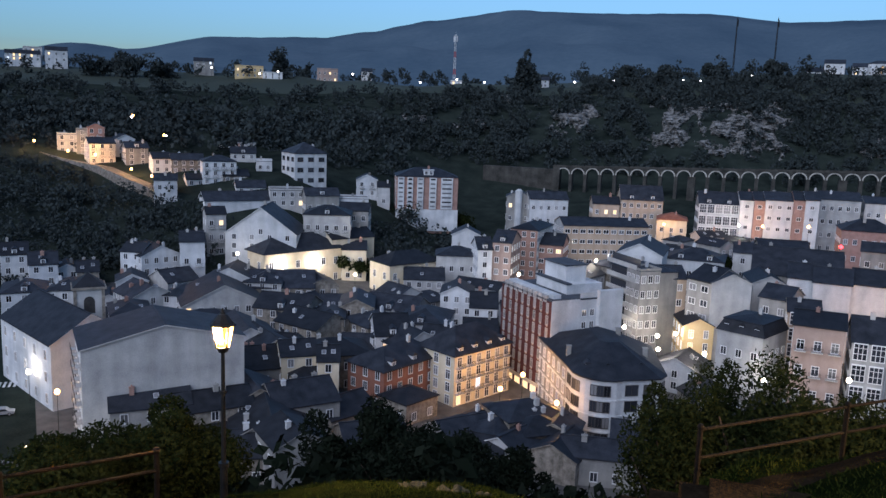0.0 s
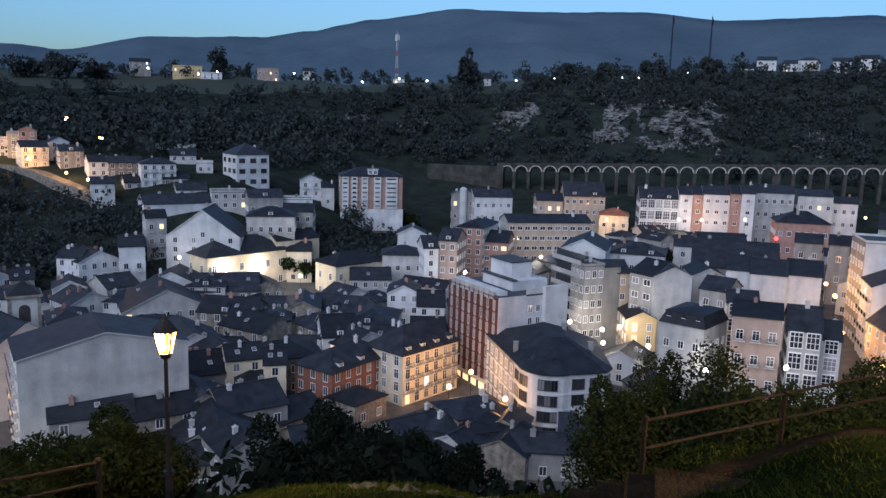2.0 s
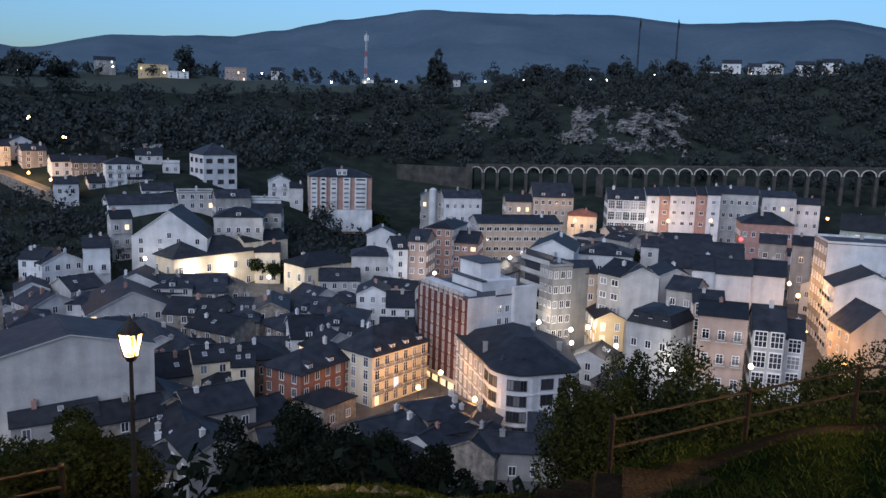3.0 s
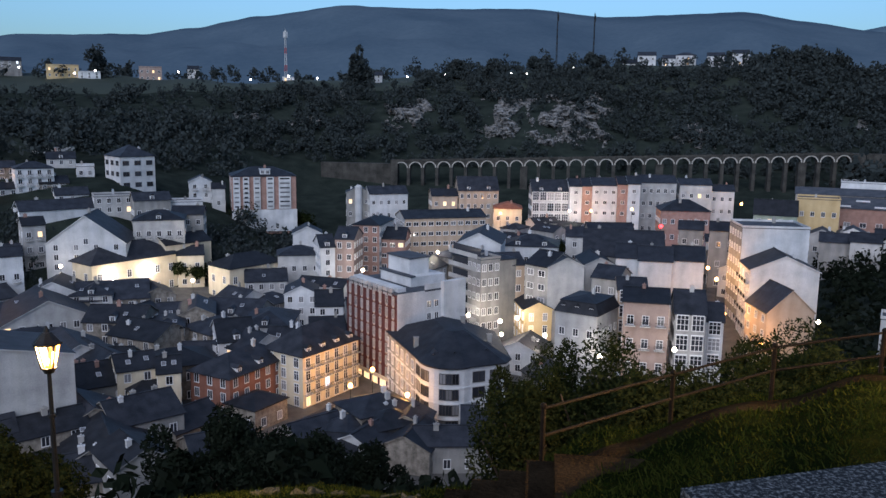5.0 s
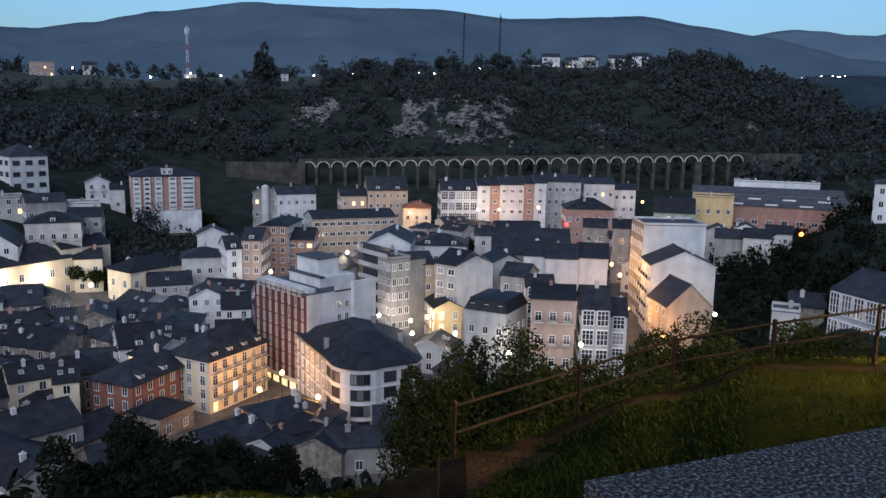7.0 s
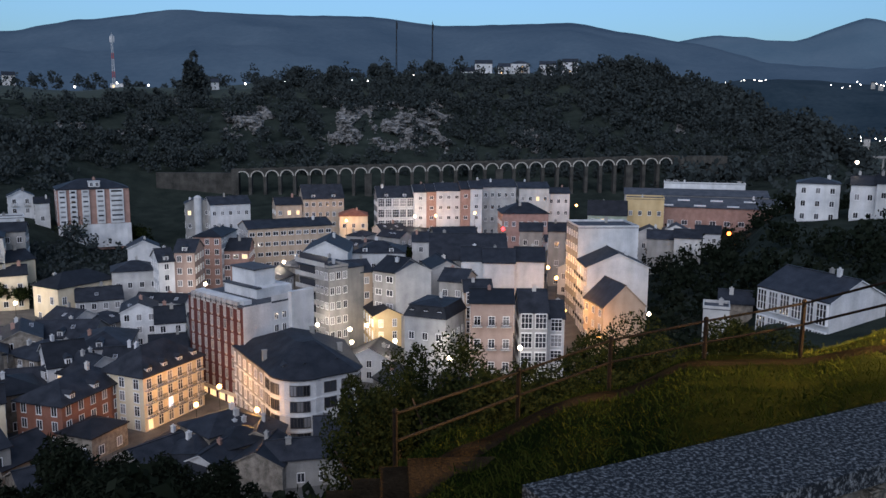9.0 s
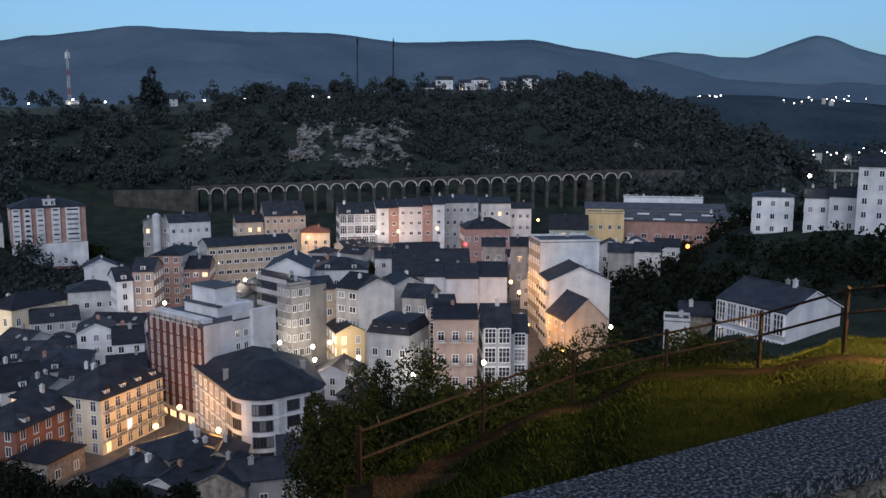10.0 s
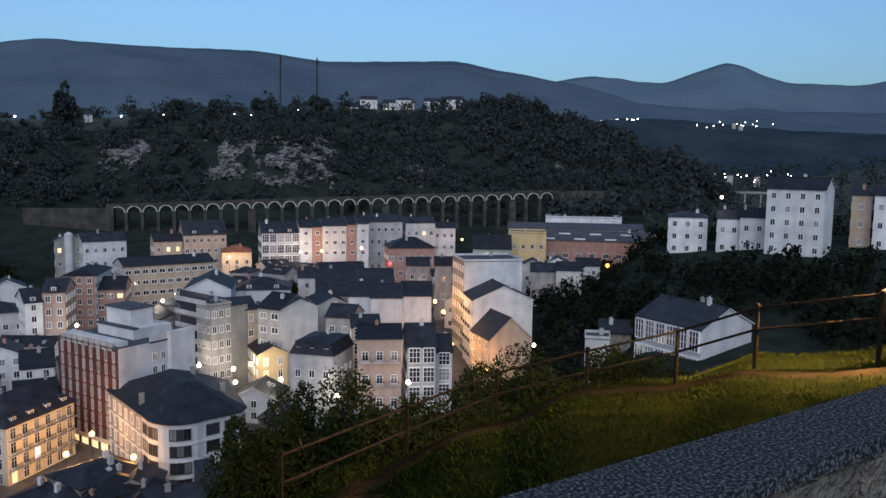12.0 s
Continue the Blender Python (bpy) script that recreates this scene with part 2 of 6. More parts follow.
def window_meshes(w, h, style, frame_mat):
    """Frame and pane of a window that faces -y, its foot's middle at the origin."""
    def frame_part():
        t = 0.1
        if style == "gallery":
            n = max(2, round(w / 0.75))
            xs = [-w / 2]
            for i in range(n + 1):
                x = -w / 2 + 0.06 + (w - 0.12) * i / n
                xs += [x - 0.05, x + 0.05]
            xs.append(w / 2)
            zs = [-0.15, 0.0, h * 0.36, h * 0.36 + 0.08, h * 0.74, h * 0.74 + 0.07, h, h + 0.16]
            return lattice(xs, zs, lambda a, c: a % 2 == 0 and c % 2 == 1 and 0 < a < len(xs) - 2, -0.62, 0.0, -0.5).mesh("window_frame", frame_mat)
        xs = [-w / 2 - t, -w / 2, -0.04, 0.04, w / 2, w / 2 + t]
        zs = [-0.16, 0.0, h * 0.7, h * 0.7 + 0.06, h, h + t] if style == "tall" else [-0.16, 0.0, h, h + t]
        return lattice(xs, zs, lambda a, c: a in (1, 3) and c % 2 == 1, -0.11, 0.0).mesh("window_frame", frame_mat)

    def pane_part(kind):
        y = -0.5 if style == "gallery" else -0.03
        return Solid().box(-w / 2 + 0.02, y, 0, w / 2 - 0.02, y + 0.02, h).mesh("pane", kind)

    k = (w, h, style, frame_mat)
    return cached(("frame",) + k, frame_part), lambda kind: cached(("pane", kind) + k, lambda: pane_part(kind))


def whole_window(w, h, style, frame_mat, kind):
    """Frame and glass in one mesh, for houses far off."""
    def make():
        fr, pn = window_meshes(w, h, style, frame_mat)
        p, n = pn(kind), len(fr.vertices)
        v = [tuple(q.co) for q in fr.vertices] + [tuple(q.co) for q in p.vertices]
        f = [tuple(q.vertices) for q in fr.polygons] + [tuple(n + i for i in q.vertices) for q in p.polygons]
        return mesh_of("window", v, f, (frame_mat, kind), [0] * len(fr.polygons) + [1] * len(p.polygons))
    return cached(("whole", w, h, style, frame_mat, kind), make)


def balcony_mesh(w, mat):
    return cached(("balcony", round(w, 1), mat), lambda: Solid().box(-w / 2, -0.95, -0.16, w / 2, 0, 0.0).mesh("balcony", mat))


def balcony_guard(w, solid, mat):
    """Solid parapet or iron bars round a balcony's edge."""
    def make():
        if solid:
            ring = [(-w / 2, 0), (-w / 2, -0.95), (w / 2, -0.95), (w / 2, 0), (w / 2 - 0.1, 0), (w / 2 - 0.1, -0.83), (-w / 2 + 0.1, -0.83), (-w / 2 + 0.1, 0)]
            return Solid().prism([(x, y, 0) for x, y in ring], (0, 0, 0.95)).mesh("parapet", mat)
        n, xs = int(w / 0.22), []
        for i in range(n + 1):
            x = -w / 2 + 0.03 + i * (w - 0.06) / n
            xs += [x - 0.018, x + 0.018]
        return lattice(xs, [0.0, 0.05, 0.93, 1.0], lambda a, c: a % 2 == 1 and c == 1, -0.95, -0.91).mesh("railing", "iron")
    return cached(("guard", round(w, 1), solid, mat), make)


ROOF_WORDS = {"gx": "pitched", "gy": "gabled", "hip": "hipped", "flat": "flat", "mansard": "mansard", "shed": "lean-to"}
WALL_WORDS = {"white": "white-rendered", "offwhite": "weathered grey-white", "grey": "grey-rendered", "stone": "rubble-stone", "cream": "cream-rendered", "ochre": "ochre-rendered",
              "pink": "dusty pink", "orange": "orange-rendered", "brown": "brown brick", "brick": "dark red brick", "tan": "tan-rendered", "green": "pale green"}


def roof_mesh(kind, w, d, h, rise, ov, over=0.22):
    """Roof over the box 0..w, 0..d at the height h."""
    s = Solid()
    a, b, c, e = -ov, w + ov, -ov, d + ov
    if kind == "gx":
        k = rise / (d / 2)
        z = h - ov * k
        s.prism([(a, c, z), (a, d / 2, h + rise), (a, e, z), (a, e, z + over), (a, d / 2, h + rise + over), (a, c, z + over)][::-1], (b - a, 0, 0))
        s.m[0] = s.m[1] = 1
        s.box(a, d / 2 - 0.16, h + rise + over - 0.06, b, d / 2 + 0.16, h + rise + over + 0.1)
    elif kind == "gy":
        k = rise / (w / 2)
        z = h - ov * k
        s.prism([(a, c, z), (w / 2, c, h + rise), (b, c, z), (b, c, z + over), (w / 2, c, h + rise + over), (a, c, z + over)], (0, e - c, 0))
        s.m[0] = s.m[1] = 1
        s.box(w / 2 - 0.16, c, h + rise + over - 0.06, w / 2 + 0.16, e, h + rise + over + 0.1)
    elif kind in ("hip", "mansard"):
        z0 = h - 0.05
        if kind == "mansard":
            i, zz = 1.1, h + 2.3
            s.add([(a, c, z0), (b, c, z0), (b, e, z0), (a, e, z0), (a + i, c + i, zz), (b - i, c + i, zz), (b - i, e - i, zz), (a + i, e - i, zz)],
                  [(3, 2, 1, 0), (0, 1, 5, 4), (1, 2, 6, 5), (2, 3, 7, 6), (3, 0, 4, 7), (4, 5, 6, 7)])
            a, b, c, e, z0 = a + i - 0.15, b - i + 0.15, c + i - 0.15, e - i + 0.15, zz
        half = min(b - a, e - c) / 2
        r0, r1 = ((a + half, (c + e) / 2), (b - half, (c + e) / 2)) if b - a >= e - c else (((a + b) / 2, c + half), ((a + b) / 2, e - half))
        z1 = z0 + over
        v = [(a, c, z0), (b, c, z0), (b, e, z0), (a, e, z0), (a, c, z1), (b, c, z1), (b, e, z1), (a, e, z1), (*r0, z1 + rise), (*r1, z1 + rise)]
        f = [(3, 2, 1, 0), (0, 1, 5, 4), (1, 2, 6, 5), (2, 3, 7, 6), (3, 0, 4, 7)]
        f += [(4, 5, 9, 8), (5, 6, 9), (6, 7, 8, 9), (7, 4, 8)] if b - a >= e - c else [(4, 5, 8), (5, 6, 9, 8), (6, 7, 9), (7, 4, 8, 9)]
        s.add(v, f)
    elif kind == "shed":
        s.add([(a, c, h), (b, c, h), (b, e, h + rise), (a, e, h + rise), (a, c, h + over), (b, c, h + over), (b, e, h + rise + over), (a, e, h + rise + over)],
              [(3, 2, 1, 0), (4, 5, 6, 7), (0, 1, 5, 4), (1, 2, 6, 5), (2, 3, 7, 6), (3, 0, 4, 7)])
    else:
        s.box(-0.05, -0.05, h + 0.004, w + 0.05, d + 0.05, h + 0.2)
        for q in ((-0.1, -0.1, w + 0.1, 0.15), (-0.1, d - 0.15, w + 0.1, d + 0.1), (-0.1, 0.15, 0.15, d - 0.15), (w - 0.15, 0.15, w + 0.1, d - 0.15)):
            s.box(q[0], q[1], h + 0.2, q[2], q[3], h + 0.75, 1)
    return s


def house(x, y, z, yaw, w, d, h, roof="gx", wall="white", floors=3, rise=None, sides="flr", style="plain", frame_mat="frame", win=(1.15, 1.55), gap=2.7, cover="slate",
          side_wall=None, chimneys=1, skylights=0, dormers=0, balconies="", lit=0.015, blinds=0.2, ov=0.35, attic=False, ground=False, label="", name="house"):
    """A house with its front's left foot at x, y, z; the front runs along its x, the depth along its y."""
    label = label or "%s house with a %s %s roof" % (WALL_WORDS[wall], {"slate": "dark slate", "redroof": "clay tile", "flatroof": "grey", "metal": "metal"}[cover], ROOF_WORDS[roof])
    top = thing(name, x, y, z, yaw, label, "house" if name == "house" else "building", "houses of the town")
    if rise is None:
        rise = {"gx": 0.24 * d, "gy": 0.24 * w, "hip": 0.21 * min(w, d), "mansard": 0.09 * min(w, d), "shed": 0.2 * d, "flat": 0}[roof]
    base = -7.0
    s = Solid()
    if roof == "gx":
        s.prism([(0, 0, base), (0, 0, h), (0, d / 2, h + rise), (0, d, h), (0, d, base)], (w, 0, 0))
    elif roof == "gy":
        s.prism([(0, 0, base), (w, 0, base), (w, 0, h), (w / 2, 0, h + rise), (0, 0, h)][::-1], (0, d, 0))
        s.f = [tuple(reversed(q)) for q in s.f]
    else:
        s.box(0, 0, base, w, d, h)
    if roof == "gx":
        s.f = [tuple(reversed(q)) for q in s.f]
    me = s.mesh("wall", wall, side_wall or wall)
    if side_wall:
        for p in me.polygons:
            if abs(p.normal.x) > 0.7:
                p.material_index = 1
    bm = bmesh.new()
    bm.from_mesh(me)
    bmesh.ops.recalc_face_normals(bm, faces=bm.faces)
    bm.to_mesh(me)
    bm.free()
    put("wall", me, top)
    rs = roof_mesh(roof, w, d, h, rise, ov)
    rf = put("roof", rs.mesh("roof", cover if roof != "flat" else "flatroof", wall), top)
    r2 = random.Random(int(abs(x) * 31 + abs(y) * 17 + w * 7))

    def roof_z(px, py):
        if roof == "gx":
            return h + rise * (1 - abs(py - d / 2) / (d / 2))
        if roof == "gy":
            return h + rise * (1 - abs(px - w / 2) / (w / 2))
        if roof in ("hip", "mansard"):
            q = max(0.0, min(px, w - px, py, d - py)) / (min(w, d) / 2)
            return h + rise * q + (2.3 if roof == "mansard" else 0)
        return h + (rise * py / d if roof == "shed" else 0.2)

    for _ in range(chimneys):
        px, py = w * r2.uniform(0.15, 0.85), d * r2.uniform(0.3, 0.8)
        zz, q = roof_z(px, py), r2.uniform(0.3, 0.5)
        c = Solid().box(px - q, py - 0.3, zz - 0.6, px + q, py + 0.3, zz + r2.uniform(0.9, 1.5))
        zc = c.v[-1][2]
        c.box(px - q - 0.08, py - 0.38, zc, px + q + 0.08, py + 0.38, zc + 0.1).box(px - 0.14, py - 0.14, zc + 0.1, px + 0.14, py + 0.14, zc + 0.4)
        put("chimney", c.mesh("chimney", r2.choice(("offwhite", "white", "grey", "brown"))), rf)
    for i in range(skylights):
        px = w * (i + 0.5 + r2.uniform(-0.2, 0.2)) / skylights
        py = d * r2.uniform(0.15, 0.3) if roof != "gy" else d * r2.uniform(0.2, 0.7)
        px = px if roof != "gy" else w * r2.choice((0.25, 0.75))
        zz = roof_z(px, py) + 0.3
        k = math.degrees(math.atan2(rise, d / 2)) if roof == "gx" else 15
        put("skylight", cached("skylight", lambda: Solid().box(-0.45, -0.6, 0, 0.45, 0.6, 0.1, 0).box(-0.36, -0.5, 0.1, 0.36, 0.5, 0.115, 1).mesh("skylight", "metal", "blind")), rf, pose(px, py, zz, k))
    for i in range(dormers):
        px = w * (i + 0.5) / dormers
        py = 0.5
        c = Solid().box(px - 0.7, py - 0.1, h - 0.2, px + 0.7, py + 2.4, h + 1.55, 0)
        c.prism([(px - 0.9, py - 0.3, h + 1.5), (px + 0.9, py - 0.3, h + 1.5), (px, py - 0.3, h + 2.1)], (0, 3.2, 0), 1)
        dm = put("dormer", c.mesh("dormer", "white", "slate"), rf)
        fr, pn = window_meshes(0.8, 1.05, "plain", frame_mat)
        put("window", fr, dm, pose(px, py - 0.1, h + 0.25))
        put("pane", pn("pane"), dm, pose(px, py - 0.1, h + 0.25))
    step = h / max(1, floors)
    far = math.hypot(x, y) > 200
    ww, wh = win
    for face, length in (("f", w), ("l", d), ("r", d)):
        if face not in sides:
            continue
        n = max(1, int((length - 0.6) / gap))
        for fl in range(floors):
            z0 = step * fl + min(0.95, step - wh - 0.25) if style != "tall" else step * fl + 0.35
            for i in range(n):
                u = length * (i + 0.5) / n
                m = {"f": pose(u, -0.003, z0), "l": pose(-0.003, length - u, z0, 0, 0, -90), "r": pose(w + 0.003, u, z0, 0, 0, 90)}[face]
                use = style if face == "f" or style != "gallery" else "plain"
                fr, pn = window_meshes(ww if use != "gallery" else min(2.6, gap * 0.94), wh if use != "gallery" else round(step * 0.72, 1), use, frame_mat)
                q = r2.random()
                kind = ("litpane" if r2.random() < 0.75 else "coldpane") if q < lit else ("blind" if q < lit + blinds else "pane")
                if far:
                    put("window", whole_window(ww if use != "gallery" else min(2.6, gap * 0.94), wh if use != "gallery" else round(step * 0.72, 1), use, frame_mat, kind), top, m)
                else:
                    put("pane", pn(kind), put("window", fr, top, m))
                if face in balconies and fl > 0:
                    bw, bmat = round(min(gap * 0.95, ww + 1.0), 1), wall if "s" in balconies else "offwhite"
                    bal = put("balcony", balcony_mesh(bw, bmat), top, m @ Matrix.Translation((0, 0, -0.25 if style == "tall" else -0.8)))
                    put("parapet" if "s" in balconies else "railing", balcony_guard(bw, "s" in balconies, bmat), bal)
        if roof == ("gy" if face == "f" else "gx") and attic:
            fr, pn = window_meshes(ww, wh, "plain", frame_mat)
            m = {"f": pose(w / 2, -0.003, h - 0.1), "l": pose(-0.003, d / 2, h - 0.1, 0, 0, -90), "r": pose(w + 0.003, d / 2, h - 0.1, 0, 0, 90)}[face]
            put("pane", pn("pane"), put("window", fr, top, m))
    return top

# ---- land ----
MAT["scrub"] = coat("dark_scrub_ground", (0.013, 0.018, 0.016), (0.030, 0.038, 0.032), 0.15, 1.0, 0.6, 14, spec=0.0)
# near-black soil: the foreground's shade is put into the colour
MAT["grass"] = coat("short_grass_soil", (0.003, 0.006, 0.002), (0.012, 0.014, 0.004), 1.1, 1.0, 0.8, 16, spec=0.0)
MAT["meadow"] = coat("meadow", (0.016, 0.024, 0.017), (0.034, 0.043, 0.030), 0.02, 0.95, 0.4, 60)
# blue aerial haze is put into these mountain colours, paler with distance
MAT["hazemoor"] = coat("hazy_wooded_mountain", (0.055, 0.086, 0.120), (0.080, 0.115, 0.150), 0.004, 0.95, 0.0, 14, spec=0.0)
MAT["farhaze"] = coat("hazy_far_mountain", (0.075, 0.12, 0.16), (0.10, 0.145, 0.185), 0.004, 0.95, 0.0, 14, spec=0.0)
MAT["nearhaze"] = coat("hazy_dark_ridge", (0.018, 0.032, 0.044), (0.04, 0.058, 0.072), 0.008, 0.95, 0.0, 14, spec=0.0)


def land_mesh():
    bearings = [a for a in range(-180, -40, 10)] + [-40 + 0.75 * i for i in range(157)] + [a for a in range(80, 180, 10)]
    dists = [0.6]
    while dists[-1] < 2500:
        dists.append(dists[-1] * (1.055 if dists[-1] < 90 else 1.035))
    v, f, mi = [(0, 0, 59.4)], [], []
    for r in dists:
        for b in bearings:
            a = math.radians(b)
            x, y = r * math.sin(a), r * math.cos(a)
            rough = 0.004 * min(r, 20) if r < 100 else (0.0 if r < 300 else 2.5)
            z = land(b, r) + rough * noise.fractal(Vector((x, y, 0)) * (0.35 if r < 60 else 0.02), 1.0, 2.0, 4)
            v.append((x, y, z))
    n = len(bearings)
    f += [(0, 1 + i, 1 + (i + 1) % n) for i in range(n)]
    for j in range(len(dists) - 1):
        for i in range(n):
            f.append((1 + j * n + i, 1 + (j + 1) * n + i, 1 + (j + 1) * n + (i + 1) % n, 1 + j * n + (i + 1) % n))
    for q in f:
        x, y = (sum(v[k][0] for k in q) / len(q), sum(v[k][1] for k in q) / len(q))
        r, b = math.hypot(x, y), math.degrees(math.atan2(x, y))
        town = 112 < r < 345 and -27 < b < 34 and not (b < -7 and r > 262) and not (b > 31 and r < 175) and not (-9 < b < 7 and r > 262)
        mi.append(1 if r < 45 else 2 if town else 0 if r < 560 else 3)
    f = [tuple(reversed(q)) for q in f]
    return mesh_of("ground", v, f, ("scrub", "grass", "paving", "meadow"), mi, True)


tagged(new("ground", land_mesh()), "hillside falling to a paved valley floor and rising to wooded slopes", "ground", kind="structure")

RIDGE = ((-60, 2.5), (-40, 2.6), (-28.2, 2.7), (-24.2, 3.4), (-21.4, 3.1), (-15.7, 4.3), (-8.7, 4.6), (-5.7, 5.1), (-1.5, 6.0), (4.4, 6.9), (9.5, 6.8), (16.7, 6.85), (21.8, 6.3), (30.4, 6.5),
         (34.2, 5.8), (38.1, 5.1), (44, 3.6), (50, 3.2), (60, 3.0), (75, 3.5))
FAR_RIDGE = ((28, 4.0), (36, 5.0), (39.7, 5.55), (44.3, 5.05), (48.5, 6.3), (52.3, 4.95), (56.2, 4.7), (60, 5.3), (70, 5.0), (80, 4.0))


def ridge_at(table, b):
    for (b0, e0), (b1, e1) in zip(table, table[1:]):
        if b <= b1:
            k = max(0.0, (b - b0) / (b1 - b0))
            k = 0.5 * k + 0.5 * k * k * (3 - 2 * k)
            return e0 + (e1 - e0) * k
    return table[-1][1]


def mountain(name, table, b0, b1, foot, crest, label, mat="hazemoor", foot_z=55):
    v, f, n, rows = [], [], int((b1 - b0) / 0.4) + 1, 14
    for j in range(rows):
        k = j / (rows - 3) if j < rows - 2 else 1.0 + 0.12 * (j - rows + 3)
        for i in range(n):
            b = b0 + (b1 - b0) * i / (n - 1)
            a = math.radians(b)
            r = foot + (crest - foot) * k
            h = crest * math.tan(math.radians(ridge_at(table, b) + 0.06 * noise.noise(Vector((b * 0.9, 3, 0)))))
            z = foot_z + (61 + h - foot_z) * (k ** 0.8 if k <= 1 else 1 - (k - 1) * 2.0)
            p = Vector((r * math.sin(a), r * math.cos(a), 0))
            if 0 < k < 1:
                z += 70 * math.sin(math.pi * k) * noise.fractal(p * 0.0016, 1.0, 2.0, 4)
            v.append((p.x, p.y, z))
    for j in range(rows - 1):
        f += [(j * n + i, j * n + i + 1, (j + 1) * n + i + 1, (j + 1) * n + i) for i in range(n - 1)]
    return tagged(new(name, mesh_of(name, v, f, (mat,), None, True)), label, "mountain", kind="structure")


mountain("backdrop_mountain", RIDGE, -60, 75, 1900, 3300, "long haze-blue wooded mountain ridge on the horizon")
mountain("backdrop_far_mountain", FAR_RIDGE, 28, 80, 3000, 4300, "distant hazy peaked mountains beyond the valley", "farhaze")
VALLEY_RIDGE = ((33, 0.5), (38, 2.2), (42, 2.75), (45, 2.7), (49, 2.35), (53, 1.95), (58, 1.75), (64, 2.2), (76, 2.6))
mountain("backdrop_valley_ridge", VALLEY_RIDGE, 33, 76, 800, 1640, "dark wooded ridge across the valley with a village", "nearhaze", 12)

# ---- tall red brick block ----
def red_block():
    yaw = math.degrees(math.atan2(170.4 - 189.0, 23.6 - 14.3))
    w, d, h = 20.8, 18.0, 22.6
    top = thing("apartment_block", 14.3, 189.0, -0.8, yaw, "tall dark red brick apartment block with a white side", "building", "houses of the town")
    put("wall", Solid().box(0, 0, -6, w, d, h).mesh("wall", "brick"), top)
    side = Solid().box(w, 0.02, 2, w + 0.12, 7.3, h + 0.3).box(w, 7.3, 2, w + 0.05, 11.8, h + 1.6).box(w, 11.8, 2, w + 1.2, d, h + 2.0)
    put("side_wall", side.mesh("side_wall", "white"), top, label="white rendered side wall")
    rf = put("roof", Solid().box(-0.1, -0.1, h, w + 0.1, d + 0.1, h + 0.4).box(1.2, 1.0, h + 0.4, w - 1.0, 3.0, h + 1.3, 1).mesh("roof", "flatroof", "white"), top)
    for i in range(9):
        x = 1.2 + i * (w - 2.6) / 9
        put("parapet", Solid().box(x, -0.1, h - 0.4, x + 1.5, 0.5, h + 1.1).mesh("parapet", "offwhite"), rf)
    put("penthouse", Solid().box(4.5, 6.5, h + 0.4, w - 4.0, d - 2, h + 2.6).box(5.5, 8.0, h + 2.6, 14.0, 13.5, h + 6.2, 1).box(5.2, 7.7, h + 6.2, 14.3, 13.8, h + 6.5, 2).box(4.2, 6.2, h + 2.6, w - 3.7, 7.6, h + 2.9, 2).mesh("penthouse", "white", "white", "flatroof"), rf)
    fl = 7
    step = (h - 3.4) / fl
    fr, pn = window_meshes(0.7, 1.9, "tall", "offwhite")
    for i in range(8):
        u = 1.5 + i * (w - 3.0) / 7
        for k in range(fl):
            m = pose(u, -0.003, 3.4 + k * step + 0.3)
            wi = put("window", fr, top, m)
            put("pane", pn("blind" if (i * 5 + k * 3) % 4 else "pane"), wi)
            put("spandrel", cached("spandrel", lambda: Solid().box(-0.35, -0.05, 0, 0.35, 0, 0.3).mesh("spandrel", "tan")), wi, pose(0, 0, -0.5))
    fr, pn = window_meshes(1.0, 1.4, "plain", "frame")
    for k in range(3, 8):
        for u in (8.5, 10.6):
            wi = put("window", fr, top, pose(w + 0.054, u, k * step - 0.2, 0, 0, 90))
            put("pane", pn("pane"), wi)
    put("shopfront", Solid().box(0, -0.25, 2.6, w, 0, 3.3).mesh("shopfront", "cream"), top)
    for i in range(6):
        fr, pn = window_meshes(2.2, 2.0, "plain", "frame")
        wi = put("window", fr, top, pose(2 + i * 3.35, -0.003, 0.4))
        put("pane", pn("litpane"), wi)


red_block()


